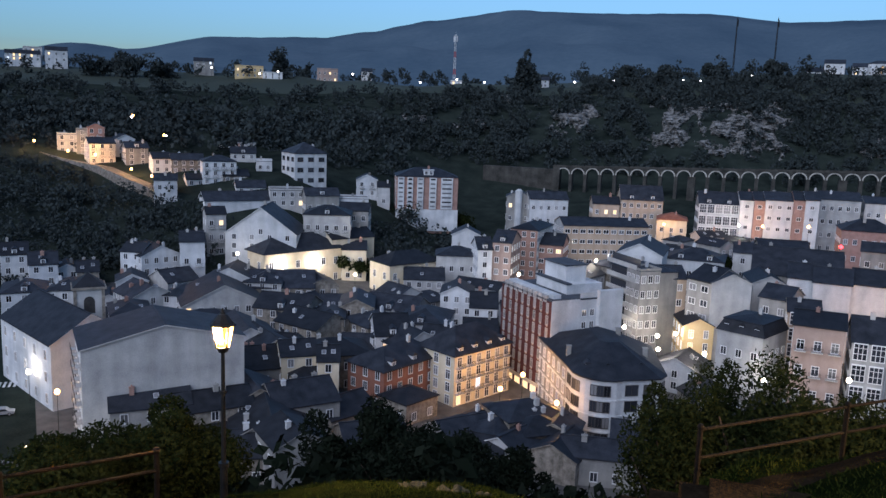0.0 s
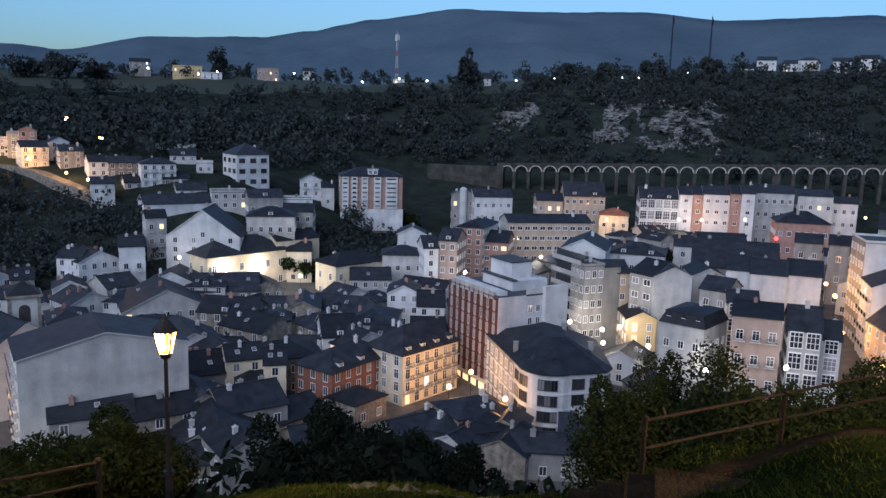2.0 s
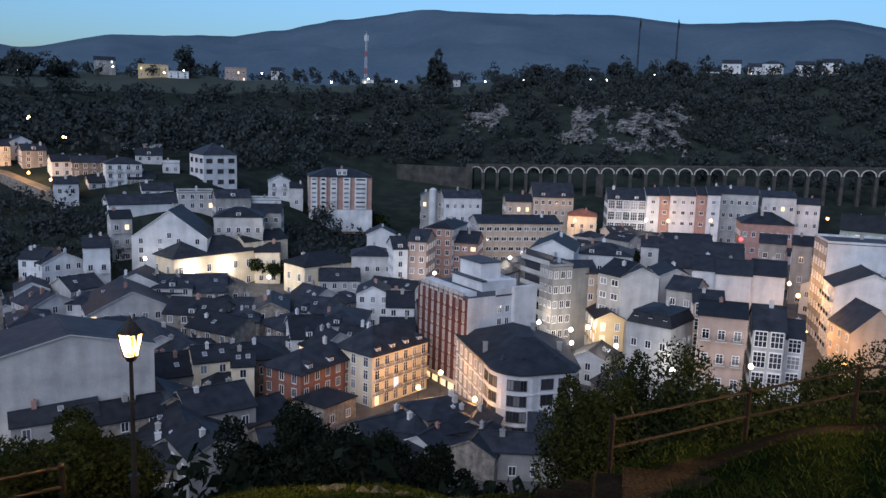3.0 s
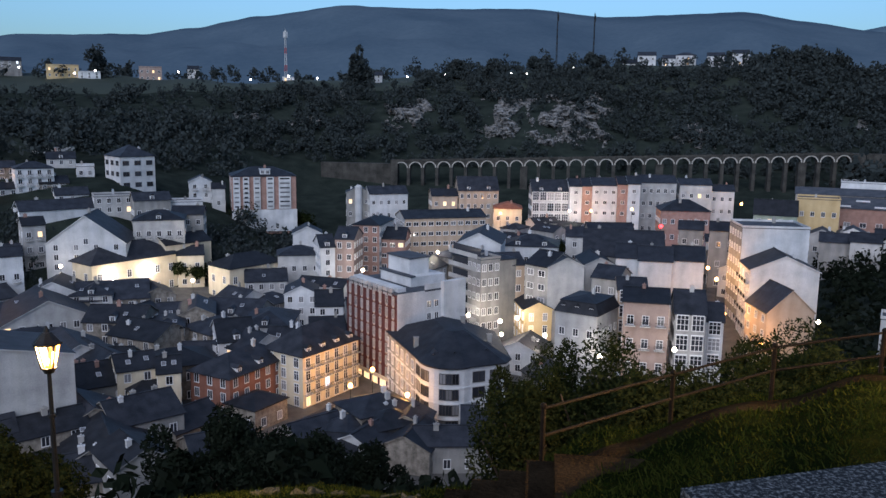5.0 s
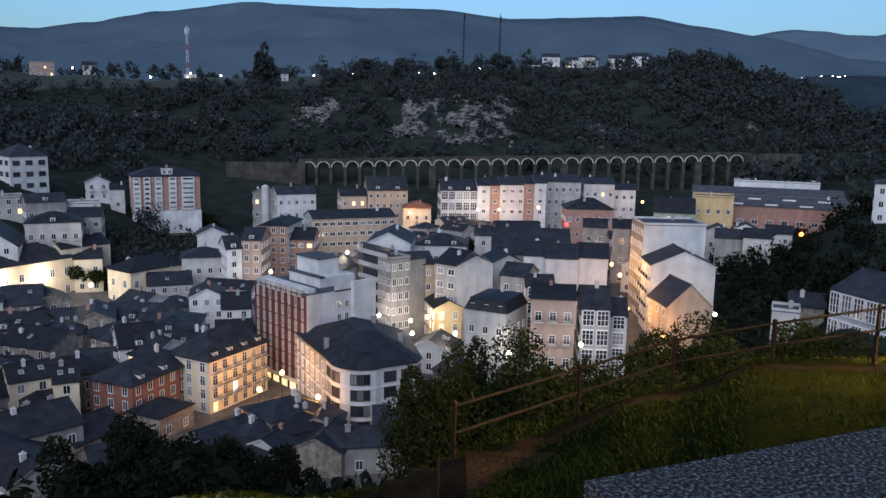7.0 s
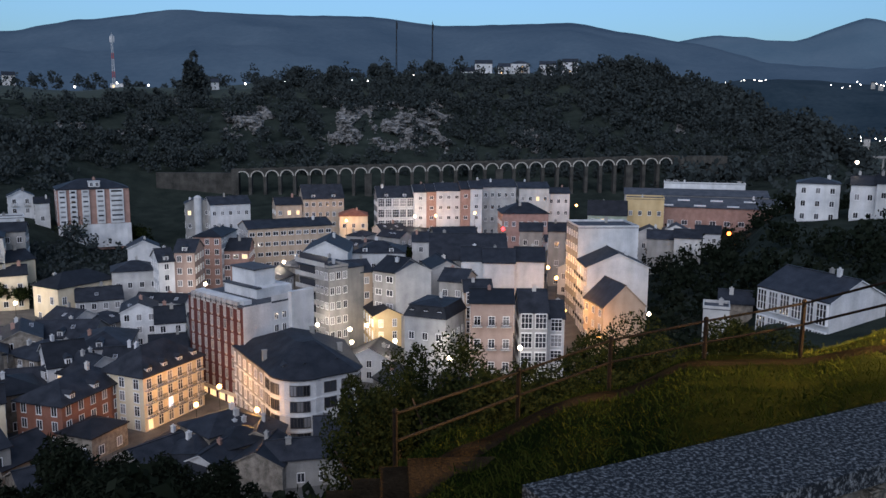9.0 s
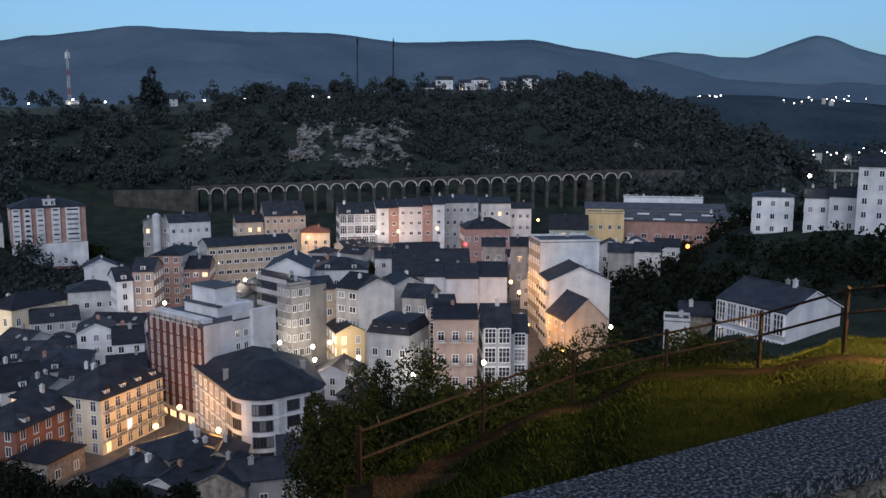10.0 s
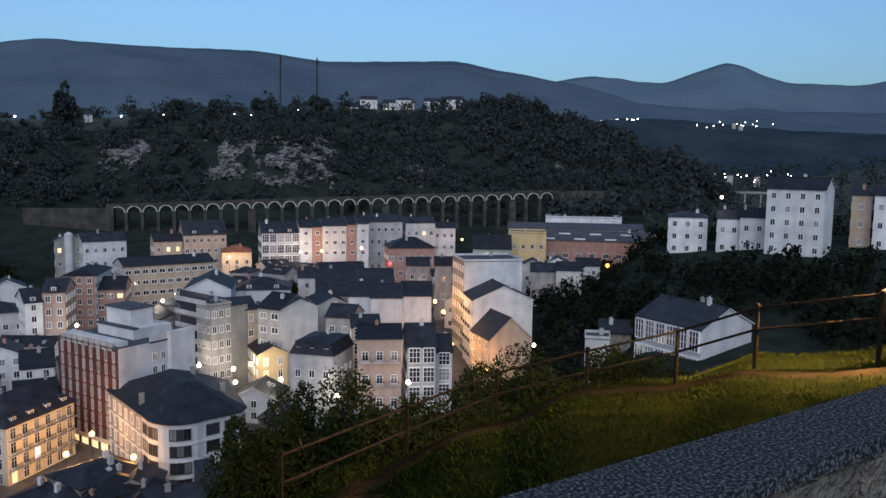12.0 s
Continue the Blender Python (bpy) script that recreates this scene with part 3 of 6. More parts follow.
# ---- white corner house with the round front ----
def round_house():
    top = thing("corner_house", 30.0, 150.0, 0.0, 0, "white corner house with a rounded front and dark window bands", "house", "houses of the town")
    h = 13.0
    # outline in plan, seen from above, from the street side round the bow to the back
    ring = [(-8.2, 25.0), (-4.9, 4.5)]
    for i in range(9):
        a = math.radians(195 + i * 11.2)
        ring.append((1.6 + 6.2 * math.cos(a), 2.0 + 6.4 * math.sin(a)))
    ring += [(4.4, -3.6), (11.5, -2.2), (13.2, 0.2), (15.0, 20.0), (2.0, 30.0)]
    s = Solid().prism([(x, y, -6) for x, y in ring], (0, 0, h + 6))
    s.m[2] = 1
    put("wall", s.mesh("wall", "white", "grey"), top)
    big = [(x * 1.03 - 0.1, y * 1.02 - 0.4 if y < 5 else y + 0.3) for x, y in ring]
    mid = (3.5, 11.5)
    r = Solid()
    n = len(big)
    v = [(x, y, h) for x, y in big] + [(x, y, h + 0.25) for x, y in big]
    v += [(mid[0] + (x - mid[0]) * 0.22, mid[1] + (y - mid[1]) * 0.35, h + 4.6) for x, y in big]
    f = [tuple(reversed(range(n))), tuple(range(2 * n, 3 * n))]
    for j in (0, 1):
        f += [(j * n + i, j * n + (i + 1) % n, (j + 1) * n + (i + 1) % n, (j + 1) * n + i) for i in range(n)]
    r.add(v, f)
    rf = put("roof", r.mesh("roof", "slate"), top)
    put("rooflight", Solid().box(3, 1.8, h + 1.9, 6.5, 3.8, h + 2.2).mesh("rooflight", "metal"), rf, label="pale metal rooflight")
    for x, y in ((-1.5, 1.2), (2.0, 0.2), (8.6, 1.6)):
        dm = put("dormer", Solid().box(x - 0.6, y - 0.6, h, x + 0.6, y + 2.2, h + 1.7).prism([(x - 0.85, y - 0.8, h + 1.7), (x + 0.85, y - 0.8, h + 1.7), (x, y - 0.8, h + 2.25)], (0, 3.2, 0), 1).mesh("dormer", "white", "slate"), rf)
        put("pane", Solid().box(x - 0.42, y - 0.64, h + 0.5, x + 0.42, y - 0.6, h + 1.5).mesh("pane", "pane"), dm)
    for x, y, z in ((10.5, 6.0, 2.2), (-4.2, 8.0, 1.6), (6.5, 13.0, 4.2)):
        put("chimney", Solid().box(x - 0.45, y - 0.35, h + z - 1.2, x + 0.45, y + 0.35, h + z + 1.4).box(x - 0.55, y - 0.45, h + z + 1.4, x + 0.55, y + 0.45, h + z + 1.52).mesh("chimney", "grey"), rf)
    for i in range(len(ring) - 3):
        (x0, y0), (x1, y1) = ring[i], ring[i + 1]
        ln, yaw = math.hypot(x1 - x0, y1 - y0), math.degrees(math.atan2(y1 - y0, x1 - x0))
        if i in (11, 12) or 1 <= i <= 10 and i not in (4, 5, 9, 10) or i == 0:
            n = max(1, int(ln / 3.2))
            for k in range(n):
                u = (k + 0.5) / n
                for fl in range(4):
                    w = 1.2 if i == 0 else min(2.4, ln * 0.98)
                    fr, pn = window_meshes(round(w, 1), 1.9, "plain", "frame" if i == 0 else "darkframe")
                    wi = put("window", fr, top, pose(x0 + (x1 - x0) * u, y0 + (y1 - y0) * u, fl * 3.1 + 0.75, 0, 0, yaw) @ Matrix.Translation((0, -0.01, 0)))
                    put("pane", pn("blind" if (k + fl + i) % 3 == 0 else "pane"), wi)
    for z in (3.1, 6.2, 9.3):
        band = [(x * 1.012, y * 1.01 - 0.1) for x, y in ring]
        put("band", Solid().prism([(x, y, z - 0.3) for x, y in band], (0, 0, 0.3)).mesh("band", "white"), top)


round_house()


# ---- viaduct ----
def viaduct():
    a, b = Vector((54.5, 406.0, 36.6)), Vector((256.0, 334.0, 44.6))
    along = b - a
    yaw = math.degrees(math.atan2(along.y, along.x))
    ln = math.hypot(along.x, along.y)
    top = thing("viaduct", a.x, a.y, 0, yaw, "long stone railway viaduct with a row of round arches", "viaduct")
    n = 30
    bay, slope = ln / n, along.z / ln
    d = 4.0
    for i in range(n):
        x0 = i * bay
        z = a.z + slope * (x0 + bay / 2)
        pier = 1.5 if i % 9 else 3.4
        put("pier", Solid().box(x0 - pier / 2, 0, z - 26, x0 + pier / 2, d, z - 3.9).box(x0 - pier / 2 - 0.15, -0.15, z - 4.3, x0 + pier / 2 + 0.15, d + 0.15, z - 3.9).mesh("pier", "rail_stone"), top)
        s, rad = Solid(), (bay - 1.5) / 2
        cx, zs, seg = x0 + bay / 2, z - 3.9, 12
        arc = [(cx + rad * math.cos(math.pi * k / seg), zs + rad * math.sin(math.pi * k / seg)) for k in range(seg + 1)]
        outline = [(x0, zs)] + arc[::-1] + [(x0 + bay, zs), (x0 + bay, z - 0.6), (x0, z - 0.6)]
        put("arch", s.prism([(px, 0, pz) for px, pz in outline][::-1], (0, d, 0)).mesh("arch", "rail_stone"), top)
        outer = [(cx + (rad + 0.55) * math.cos(math.pi * k / seg), zs + (rad + 0.55) * math.sin(math.pi * k / seg)) for k in range(seg + 1)]
        put("arch_ring", Solid().prism([(px, -0.14, pz) for px, pz in arc + outer[::-1]], (0, 0.13, 0)).mesh("arch_ring", "ring_stone"), top)
        put("parapet", Solid().box(x0, -0.25, z - 0.6, x0 + bay, 0.15, z + 0.5).box(x0, -0.35, z - 0.65, x0 + bay, d, z - 0.45).box(x0 + bay / 2 - 0.06, 0, z + 0.5, x0 + bay / 2 + 0.06, 0.12, z + 1.4).mesh("parapet", "rail_stone"), top)
    put("abutment", Solid().box(-38, 0.5, a.z - 24, -1.7, d, a.z - 1.6).box(-1.7, -0.4, a.z - 26, 1.7, d + 0.4, a.z + 0.4).mesh("abutment", "rail_stone"), top)
    put("abutment", Solid().box(ln, -0.2, b.z - 26, ln + 27, d, b.z).mesh("abutment", "rail_stone"), top)


viaduct()

# ---- terrace wall beside the viewer ----
def parapet_wall():
    yaw = 5.4
    top = thing("terrace_wall", 0.87, 1.55, 59.4, yaw, "low stone terrace wall with a mottled grey coping slab", "wall")
    put("coping", Solid().box(0, -0.29, 0.75, 9.0, 0.0, 0.8).mesh("coping", "coping"), top, label="mottled grey granite coping slab")
    put("body", Solid().box(0.06, -0.24, -0.6, 8.98, -0.05, 0.75).mesh("body", "mossrock"), top, label="dark mortar core of the wall")
    stones = random.Random(3)
    for row in range(5):
        x, z = 0.03, 0.745 - 0.17 * (row + 1)
        while x < 8.7:
            wd = stones.uniform(0.18, 0.42)
            a, b = -0.262 - stones.uniform(0, 0.02), -0.02 + stones.uniform(0, 0.015)
            k = 0.015
            v = [(x + k, a, z + k), (x + wd - k, a, z + k), (x + wd - k, a, z + 0.165 - k), (x + k, a, z + 0.165 - k), (x, a + 0.03, z), (x + wd, a + 0.03, z), (x + wd, a + 0.03, z + 0.16), (x, a + 0.03, z + 0.16),
                 (x, b, z), (x + wd, b, z), (x + wd, b, z + 0.16), (x, b, z + 0.16)]
            f = [(0, 1, 2, 3), (4, 5, 1, 0), (5, 6, 2, 1), (6, 7, 3, 2), (7, 4, 0, 3), (8, 9, 5, 4), (9, 10, 6, 5), (10, 11, 7, 6), (11, 8, 4, 7), (11, 10, 9, 8)]
            put("stone", Solid().add(v, f).mesh("stone", "wallstone"), top)
            x += wd + 0.012


MAT["wallstone"] = coat("rough_wall_stone", (0.05, 0.046, 0.04), (0.17, 0.155, 0.13), 7, 0.95, 0.9, 5, vary=0.25, spec=0.1)
MAT["coping"] = coat("mottled_granite", (0.022, 0.027, 0.034), (0.36, 0.38, 0.40), 95, 0.9, 0.8, 2.6, lo=0.70, hi=1.0, spec=0.1)
parapet_wall()


def rail_fence(points, label, post=0.045, group="path railings"):
    """Posts at the points (x, y, top, foot) with two rails from post to post."""
    x, y, zt, zf = points[0]
    top = thing("railing", x, y, zf, 0, label, "railing", group)
    for i, (px, py, pt, pf) in enumerate(points):
        put("post", Solid().tube((px - x, py - y, pf - 0.4 - zf), (px - x, py - y, pt - zf), post, post).ball((px - x, py - y, pt - zf), post * 1.25).mesh("post", "rust"), top)
        if i + 1 < len(points):
            qx, qy, qt, qf = points[i + 1]
            for k in (0.04, 0.5):
                put("rail", Solid().tube((px - x, py - y, pt - zf - k), (qx - x, qy - y, qt - zf - k), post * 0.6, post * 0.6).mesh("rail", "rust"), top)


rail_fence([(4.01, 11.84, 56.43, 55.38), (6.95, 13.29, 56.37, 55.32), (9.23, 13.68, 56.67, 55.62), (11.38, 13.42, 56.95, 55.9), (13.37, 12.78, 57.31, 56.26), (14.05, 11.25, 58.05, 57.0), (14.92, 9.14, 58.59, 57.54), (15.99, 7.12, 58.98, 57.93)],
           "rusty two-bar metal railing along the hillside path")
rail_fence([(-6.45, 17.88, 53.04, 51.95), (-8.4, 14.8, 53.77, 52.7), (-10.2, 12.0, 54.5, 53.4)], "rusty two-bar metal railing at the path's edge", 0.07)

# ---- houses of the town ----
house(-159.1, 336.2, 38.3, 25.3, 7.2, 9.0, 7.7, 'flat', 'offwhite', 3)
house(-150.9, 335.6, 37.7, 24.2, 4.4, 9.0, 10.5, 'flat', 'grey', 4)
house(-146.3, 335.5, 37.4, 23.6, 6.4, 12.0, 11.9, 'gy', 'brown', 4)
house(-140.3, 322.8, 35.2, 35.5, 9.8, 9.0, 8.4, 'gx', 'offwhite', 3, balconies='f')
house(-134.9, 335.9, 36.9, 31.9, 7.3, 12.0, 8.2, 'gy', 'white', 3)
house(-127.2, 326.1, 35.2, 31.3, 8.6, 9.0, 7.0, 'gx', 'grey', 3, dormers=1)
house(-113.7, 318.3, 33.0, 29.7, 6.8, 9.0, 5.9, 'gx', 'white', 2)
house(-106.6, 318.6, 32.9, 23.5, 12.1, 9.0, 5.8, 'gx', 'stone', 2)
house(-90.5, 304.9, 30.4, 21.5, 12.3, 10.0, 9.1, 'hip', 'white', 3, balconies='f')
house(-102.8, 288.2, 25.0, 19.6, 7.8, 8.0, 8.5, 'gx', 'white', 2)
house(-104.3, 377.9, 37.6, 15.4, 16.4, 12.0, 6.3, 'hip', 'white', 2, gap=3.2)
house(-91.3, 348.2, 37.3, 14.7, 10.3, 10.0, 3.1, 'gx', 'offwhite', 1, dormers=1)
house(-76.2, 329.3, 34.6, 13.0, 6.2, 8.0, 4.0, 'flat', 'white', 1)
house(-58.3, 316.7, 31.0, 32.4, 13.2, 14.0, 12.0, 'hip', 'white', 3, win=(2.2, 1.5), gap=3.6, blinds=0, lit=0, rise=4.0, frame_mat='darkframe')
house(-35.6, 328.1, 26.0, 6.2, 8.3, 8.0, 6.9, 'gy', 'white', 2, balconies='f')
house(-26.8, 323.9, 23.4, 4.7, 4.9, 7.0, 7.3, 'gx', 'offwhite', 1)
house(-19.2, 321.4, 20.1, 6.4, 24.3, 16.0, 15.3, 'hip', 'brown', 6, sides='', rise=3.2, name='tower_block', label='eight-storey brown brick apartment block with white balcony bays')
house(-82.5, 280.1, 22.0, 26.4, 29.3, 11.0, 5.7, 'gx', 'white', 2, sides='l')
house(-66.7, 247.2, 8.2, -0.9, 21.8, 16.0, 14.0, 'gy', 'white', 5, sides='lf', gap=4.5, attic=True, rise=8)
house(-44.7, 258.2, 9.9, 3.8, 14.8, 12.0, 17.3, 'hip', 'offwhite', 3, balconies='f', dormers=1)
house(-35.2, 271.7, 10.6, -0.6, 9.8, 9.0, 16.7, 'gx', 'grey', 4)
house(-35.2, 255.6, 7.2, 37.8, 15.8, 10.0, 12.7, 'gx', 'cream', 2, sides='r', gap=4)
house(-52.9, 239.2, 6.8, 41.3, 27.5, 13.0, 10.4, 'hip', 'cream', 2, win=(1.3, 2.1), gap=4.4, style='tall', rise=4.5, ov=0.8, blinds=0.15, label='cream two-storey town hall with a wide hipped slate roof')
house(-32.0, 256.0, 6.8, 7.1, 7.7, 9.0, 9.9, 'gx', 'cream', 2)
house(-15.8, 242.5, 4.8, 38.1, 18.9, 11.0, 9.8, 'hip', 'cream', 2, win=(1.2, 2.0), gap=3.6, style='tall', rise=3.2, ov=0.5)
house(-68.4, 297.2, 17.7, 13.0, 12.8, 10.0, 9.3, 'gx', 'offwhite', 3)
house(-75.5, 295.5, 28.3, 20.3, 10.5, 9.0, 2.9, 'gx', 'white', 1)
house(-62.0, 289.4, 25.1, 16.1, 12.3, 9.0, 6.1, 'flat', 'offwhite', 2)
house(-48.4, 283.9, 18.7, 17.7, 11.7, 9.0, 11.8, 'gx', 'grey', 2, dormers=1)
house(-39.1, 289.4, 15.6, 7.7, 12.0, 8.0, 13.6, 'flat', 'white', 2)
house(-83.3, 306.9, 31.2, 20.2, 9.3, 9.0, 3.0, 'gx', 'stone', 1)
house(-95.9, 303.2, 29.7, 25.6, 6.5, 8.0, 3.0, 'gx', 'offwhite', 1)
house(-75.3, 257.2, 12.6, 24.3, 6.1, 8.0, 13.6, 'gx', 'offwhite', 3, balconies='f')
house(-76.2, 233.9, 6.2, 18.1, 6.9, 8.0, 14.8, 'gx', 'white', 2, balconies='f')
house(-2.0, 252.0, 5.2, 0.5, 13.0, 11.0, 11.5, 'hip', 'offwhite', 2, lit=0.15)
house(2.8, 268.0, 6.4, -0.6, 9.3, 9.0, 14.7, 'gy', 'white', 2)
house(10.6, 243.8, 4.5, 7.5, 4.4, 12.0, 15.9, 'gx', 'white', 5, style='plain', dormers=1)
house(15.0, 245.5, 4.7, -18.5, 5.8, 12.0, 18.0, 'gx', 'pink', 5, gap=2.4, win=(1.2, 1.6), dormers=1)
house(21.7, 261.1, 6.0, -22.8, 8.8, 18.0, 18.8, 'hip', 'brown', 6, side_wall='offwhite', gap=2.2)
house(30.4, 260.2, 6.3, -16.7, 8.1, 12.0, 14.0, 'gx', 'brown', 4, gap=2.4, win=(1.5, 1.2))
house(40.3, 273.0, 7.7, 5.6, 29.2, 13.0, 17.2, 'gx', 'tan', 5, gap=2.5, win=(1.7, 1.2), side_wall='offwhite', rise=2)
house(34.7, 333.2, 11.6, 6.1, 16.0, 11.0, 15.7, 'gx', 'white', 3, side_wall='offwhite')
house(25.6, 339.0, 11.6, -4.3, 10.0, 9.0, 15.7, 'gy', 'grey', 3)
house(70.0, 324.5, 13.2, -4.2, 16.4, 13.0, 16.3, 'gx', 'tan', 4, dormers=2, gap=2.4, side_wall='tan', rise=5)
house(59.0, 324.7, 12.6, -2.3, 10.5, 10.0, 14.7, 'gx', 'tan', 3)
house(81.4, 311.5, 12.5, -14.6, 11.0, 12.0, 11.0, 'hip', 'cream', 2, cover='redroof')
house(96.9, 311.3, 12.9, -11.3, 14.6, 13.0, 17.4, 'gx', 'white', 4, dormers=2, style='gallery', frame_mat='frame', side_wall='grey', rise=4)
house(110.8, 306.6, 12.9, -11.9, 5.0, 13.0, 19.7, 'gx', 'white', 5, rise=2.5, gap=2.4, win=(1.3, 1.2), chimneys=1, sides='f')
house(115.3, 304.4, 12.8, -12.7, 3.9, 13.0, 20.1, 'gx', 'brown', 5, rise=2.5, gap=2.4, win=(1.3, 1.2), chimneys=0, sides='f')
house(118.8, 302.6, 12.8, -13.4, 9.8, 13.0, 20.5, 'gx', 'white', 5, rise=2.5, gap=2.4, win=(1.3, 1.2), chimneys=1, sides='f')
house(127.4, 298.0, 12.7, -15.1, 3.7, 13.0, 21.4, 'gx', 'brown', 5, rise=2.5, gap=2.4, win=(1.3, 1.2), chimneys=0, sides='f')
house(130.7, 296.1, 12.7, -15.8, 4.6, 13.0, 21.7, 'gx', 'white', 5, rise=2.5, gap=2.4, win=(1.3, 1.2), chimneys=1, sides='f')
house(140.9, 307.2, 13.9, -14.6, 14.1, 13.0, 20.1, 'gx', 'offwhite', 4, rise=2.5)
house(157.7, 306.9, 14.6, -17.2, 12.7, 12.0, 18.5, 'gx', 'offwhite', 3, rise=2)
house(171.6, 307.3, 15.4, -21.2, 9.4, 10.0, 15.1, 'gx', 'white', 3, rise=2)
house(131.8, 269.5, 10.7, -18.1, 17.1, 13.0, 16.6, 'hip', 'brown', 3, frame_mat='frame', dormers=0, rise=3.5)
house(47.4, 221.0, 4.0, -20.1, 12.2, 18.0, 20.8, 'gy', 'white', 4, gap=4, sides='')
house(64.0, 231.3, 5.3, -20.5, 15.6, 13.0, 16.8, 'hip', 'white', 3, gap=2.4, dormers=2)
house(86.2, 240.0, 6.6, -19.8, 5.3, 10.0, 16.6, 'gx', 'offwhite', 4)
house(92.6, 234.4, 6.4, -11.6, 14.0, 22.0, 15.3, 'gx', 'stone', 2, sides='', rise=5)
house(81.7, 212.9, 4.2, -21.0, 22.0, 20.0, 17.9, 'gx', 'grey', 2, sides='', rise=6)
house(43.8, 209.5, 2.9, -68.9, 13.3, 11.0, 20.8, 'hip', 'grey', 6, sides='', rise=1.5, name='terrace_block', label='grey six-storey apartment block with bands of white balconies')
house(48.1, 195.2, 1.9, 20.2, 5.8, 6.0, 22.6, 'flat', 'grey', 6, gap=1.6, win=(1.1, 1.7), blinds=0.6)
house(54.6, 200.7, 2.5, 4.8, 6.7, 10.0, 19.5, 'gx', 'tan', 5, gap=2.8)
house(59.5, 211.3, 3.5, -93.9, 21.7, 7.0, 9.4, 'gx', 'ochre', 3, style='tall', win=(1, 1.8), lit=0.5)
house(60.1, 197.0, 2.3, -57.0, 7.2, 12.0, 20.9, 'gx', 'grey', 6, gap=2.6, win=(1.9, 1.4), sides='f', blinds=0.7, frame_mat='frame')
house(64.1, 190.5, 1.9, 1.4, 9.5, 10.0, 21.4, 'gy', 'offwhite', 7, sides='', rise=2.2)
house(77.2, 199.6, 3.0, -9.1, 7.9, 13.0, 18.9, 'gy', 'offwhite', 4, sides='')
house(86.0, 200.3, 3.4, -23.2, 5.9, 12.0, 20.2, 'gx', 'white', 4, gap=3.5)
house(90.5, 196.1, 3.2, -24.8, 8.4, 12.0, 20.3, 'gx', 'white', 4, sides='')
house(98.9, 194.3, 3.8, -27.0, 8.0, 12.0, 19.9, 'gx', 'white', 4, sides='')
house(75.2, 189.6, 2.1, -41.6, 6.8, 10.0, 18.7, 'gx', 'grey', 4, sides='f')
house(78.1, 179.8, 1.4, -18.5, 6.8, 9.0, 18.2, 'gx', 'tan', 5, style='gallery')
house(58.6, 168.1, 0.0, -44.2, 9.8, 12.0, 18.1, 'mansard', 'offwhite', 3, dormers=3, sides='fr')
house(72.1, 162.7, 0.0, -23.9, 9.6, 12.0, 20.9, 'gx', 'pink', 4, win=(1.3, 1.9), gap=2.9, balconies='f', style='tall', dormers=0, rise=2)
house(82.9, 159.8, 0.8, -22.4, 6.4, 12.0, 17.8, 'gx', 'offwhite', 4, style='gallery', rise=4)
house(90.5, 160.2, 1.8, -24.5, 3.7, 10.0, 14.7, 'gx', 'white', 4, style='gallery', rise=3)
house(3.3, 163.9, 0.0, 44.6, 17.5, 11.0, 11.0, 'hip', 'cream', 4, dormers=4, style='tall', win=(1.2, 1.9), balconies='f', sides='fl', gap=2.7, blinds=0.4, rise=4.5, lit=0.12, ov=0.5, label='cream corner townhouse with iron balconies lit from the street')
house(-10.9, 158.0, 0.4, 50.3, 19.0, 10.5, 8.6, 'hip', 'orange', 3, dormers=3, win=(1.1, 1.7), gap=3.0, sides='fl', lit=0, rise=3.2, cover='slate', ov=0.6, label='orange brick townhouse with a hipped slate roof')
house(117.6, 193.0, 5.7, -17.4, 16.9, 14.0, 26.3, 'flat', 'white', 7, sides='l', gap=2.6, side_wall='grey')
house(112.5, 179.7, 4.7, -20.0, 16.1, 13.0, 18.9, 'gy', 'white', 5, sides='l', rise=3.6, gap=3, balconies='l')
house(106.5, 162.2, 3.3, -9.3, 10.8, 12.0, 14.0, 'gy', 'tan', 4, sides='l', rise=5, gap=3)
house(158.9, 254.5, 11.6, -32.0, 13.8, 11.0, 16.1, 'gx', 'green', 4, rise=4.5)
house(175.7, 255.4, 12.4, -34.5, 13.6, 11.0, 20.3, 'flat', 'ochre', 3, gap=3)
house(234.5, 311.6, 21.7, -37.0, 35.3, 12.0, 11.6, 'flat', 'white', 2, gap=2.2, win=(1.6, 1.3))
house(195.8, 259.4, 13.7, -37.0, 46.3, 16.0, 15.2, 'gx', 'brown', 2, cover='flatroof', gap=5, rise=3, win=(2, 1.6))
house(197.7, 288.8, 15.0, -34.4, 56.9, 14.0, 16.1, 'gx', 'grey', 2, cover='flatroof', sides='', rise=2)
house(165.3, 232.2, 11.3, -35.4, 6.9, 9.0, 12.5, 'gy', 'offwhite', 2)
house(175.8, 233.2, 13.0, -37.0, 9.0, 9.0, 10.5, 'gy', 'white', 2)
house(186.9, 229.5, 14.5, -39.2, 8.4, 9.0, 8.4, 'gx', 'white', 2)
house(160.0, 219.9, 11.2, -36.0, 8.4, 9.0, 12.4, 'gx', 'grey', 1)
house(165.5, 213.3, 13.5, -37.8, 8.3, 9.0, 11.0, 'gx', 'offwhite', 1)
house(128.2, 228.5, 8.3, -29.3, 5.5, 9.0, 17.9, 'gx', 'grey', 3)
house(123.8, 239.9, 8.4, -27.3, 7.5, 9.0, 16.6, 'gx', 'grey', 3)
house(186.0, 184.5, 32.3, -45.2, 11.5, 11.0, 11.3, 'hip', 'white', 3, gap=3.3, rise=1.5)
house(191.3, 170.1, 33.8, -48.3, 6.5, 9.0, 10.3, 'gx', 'white', 2)
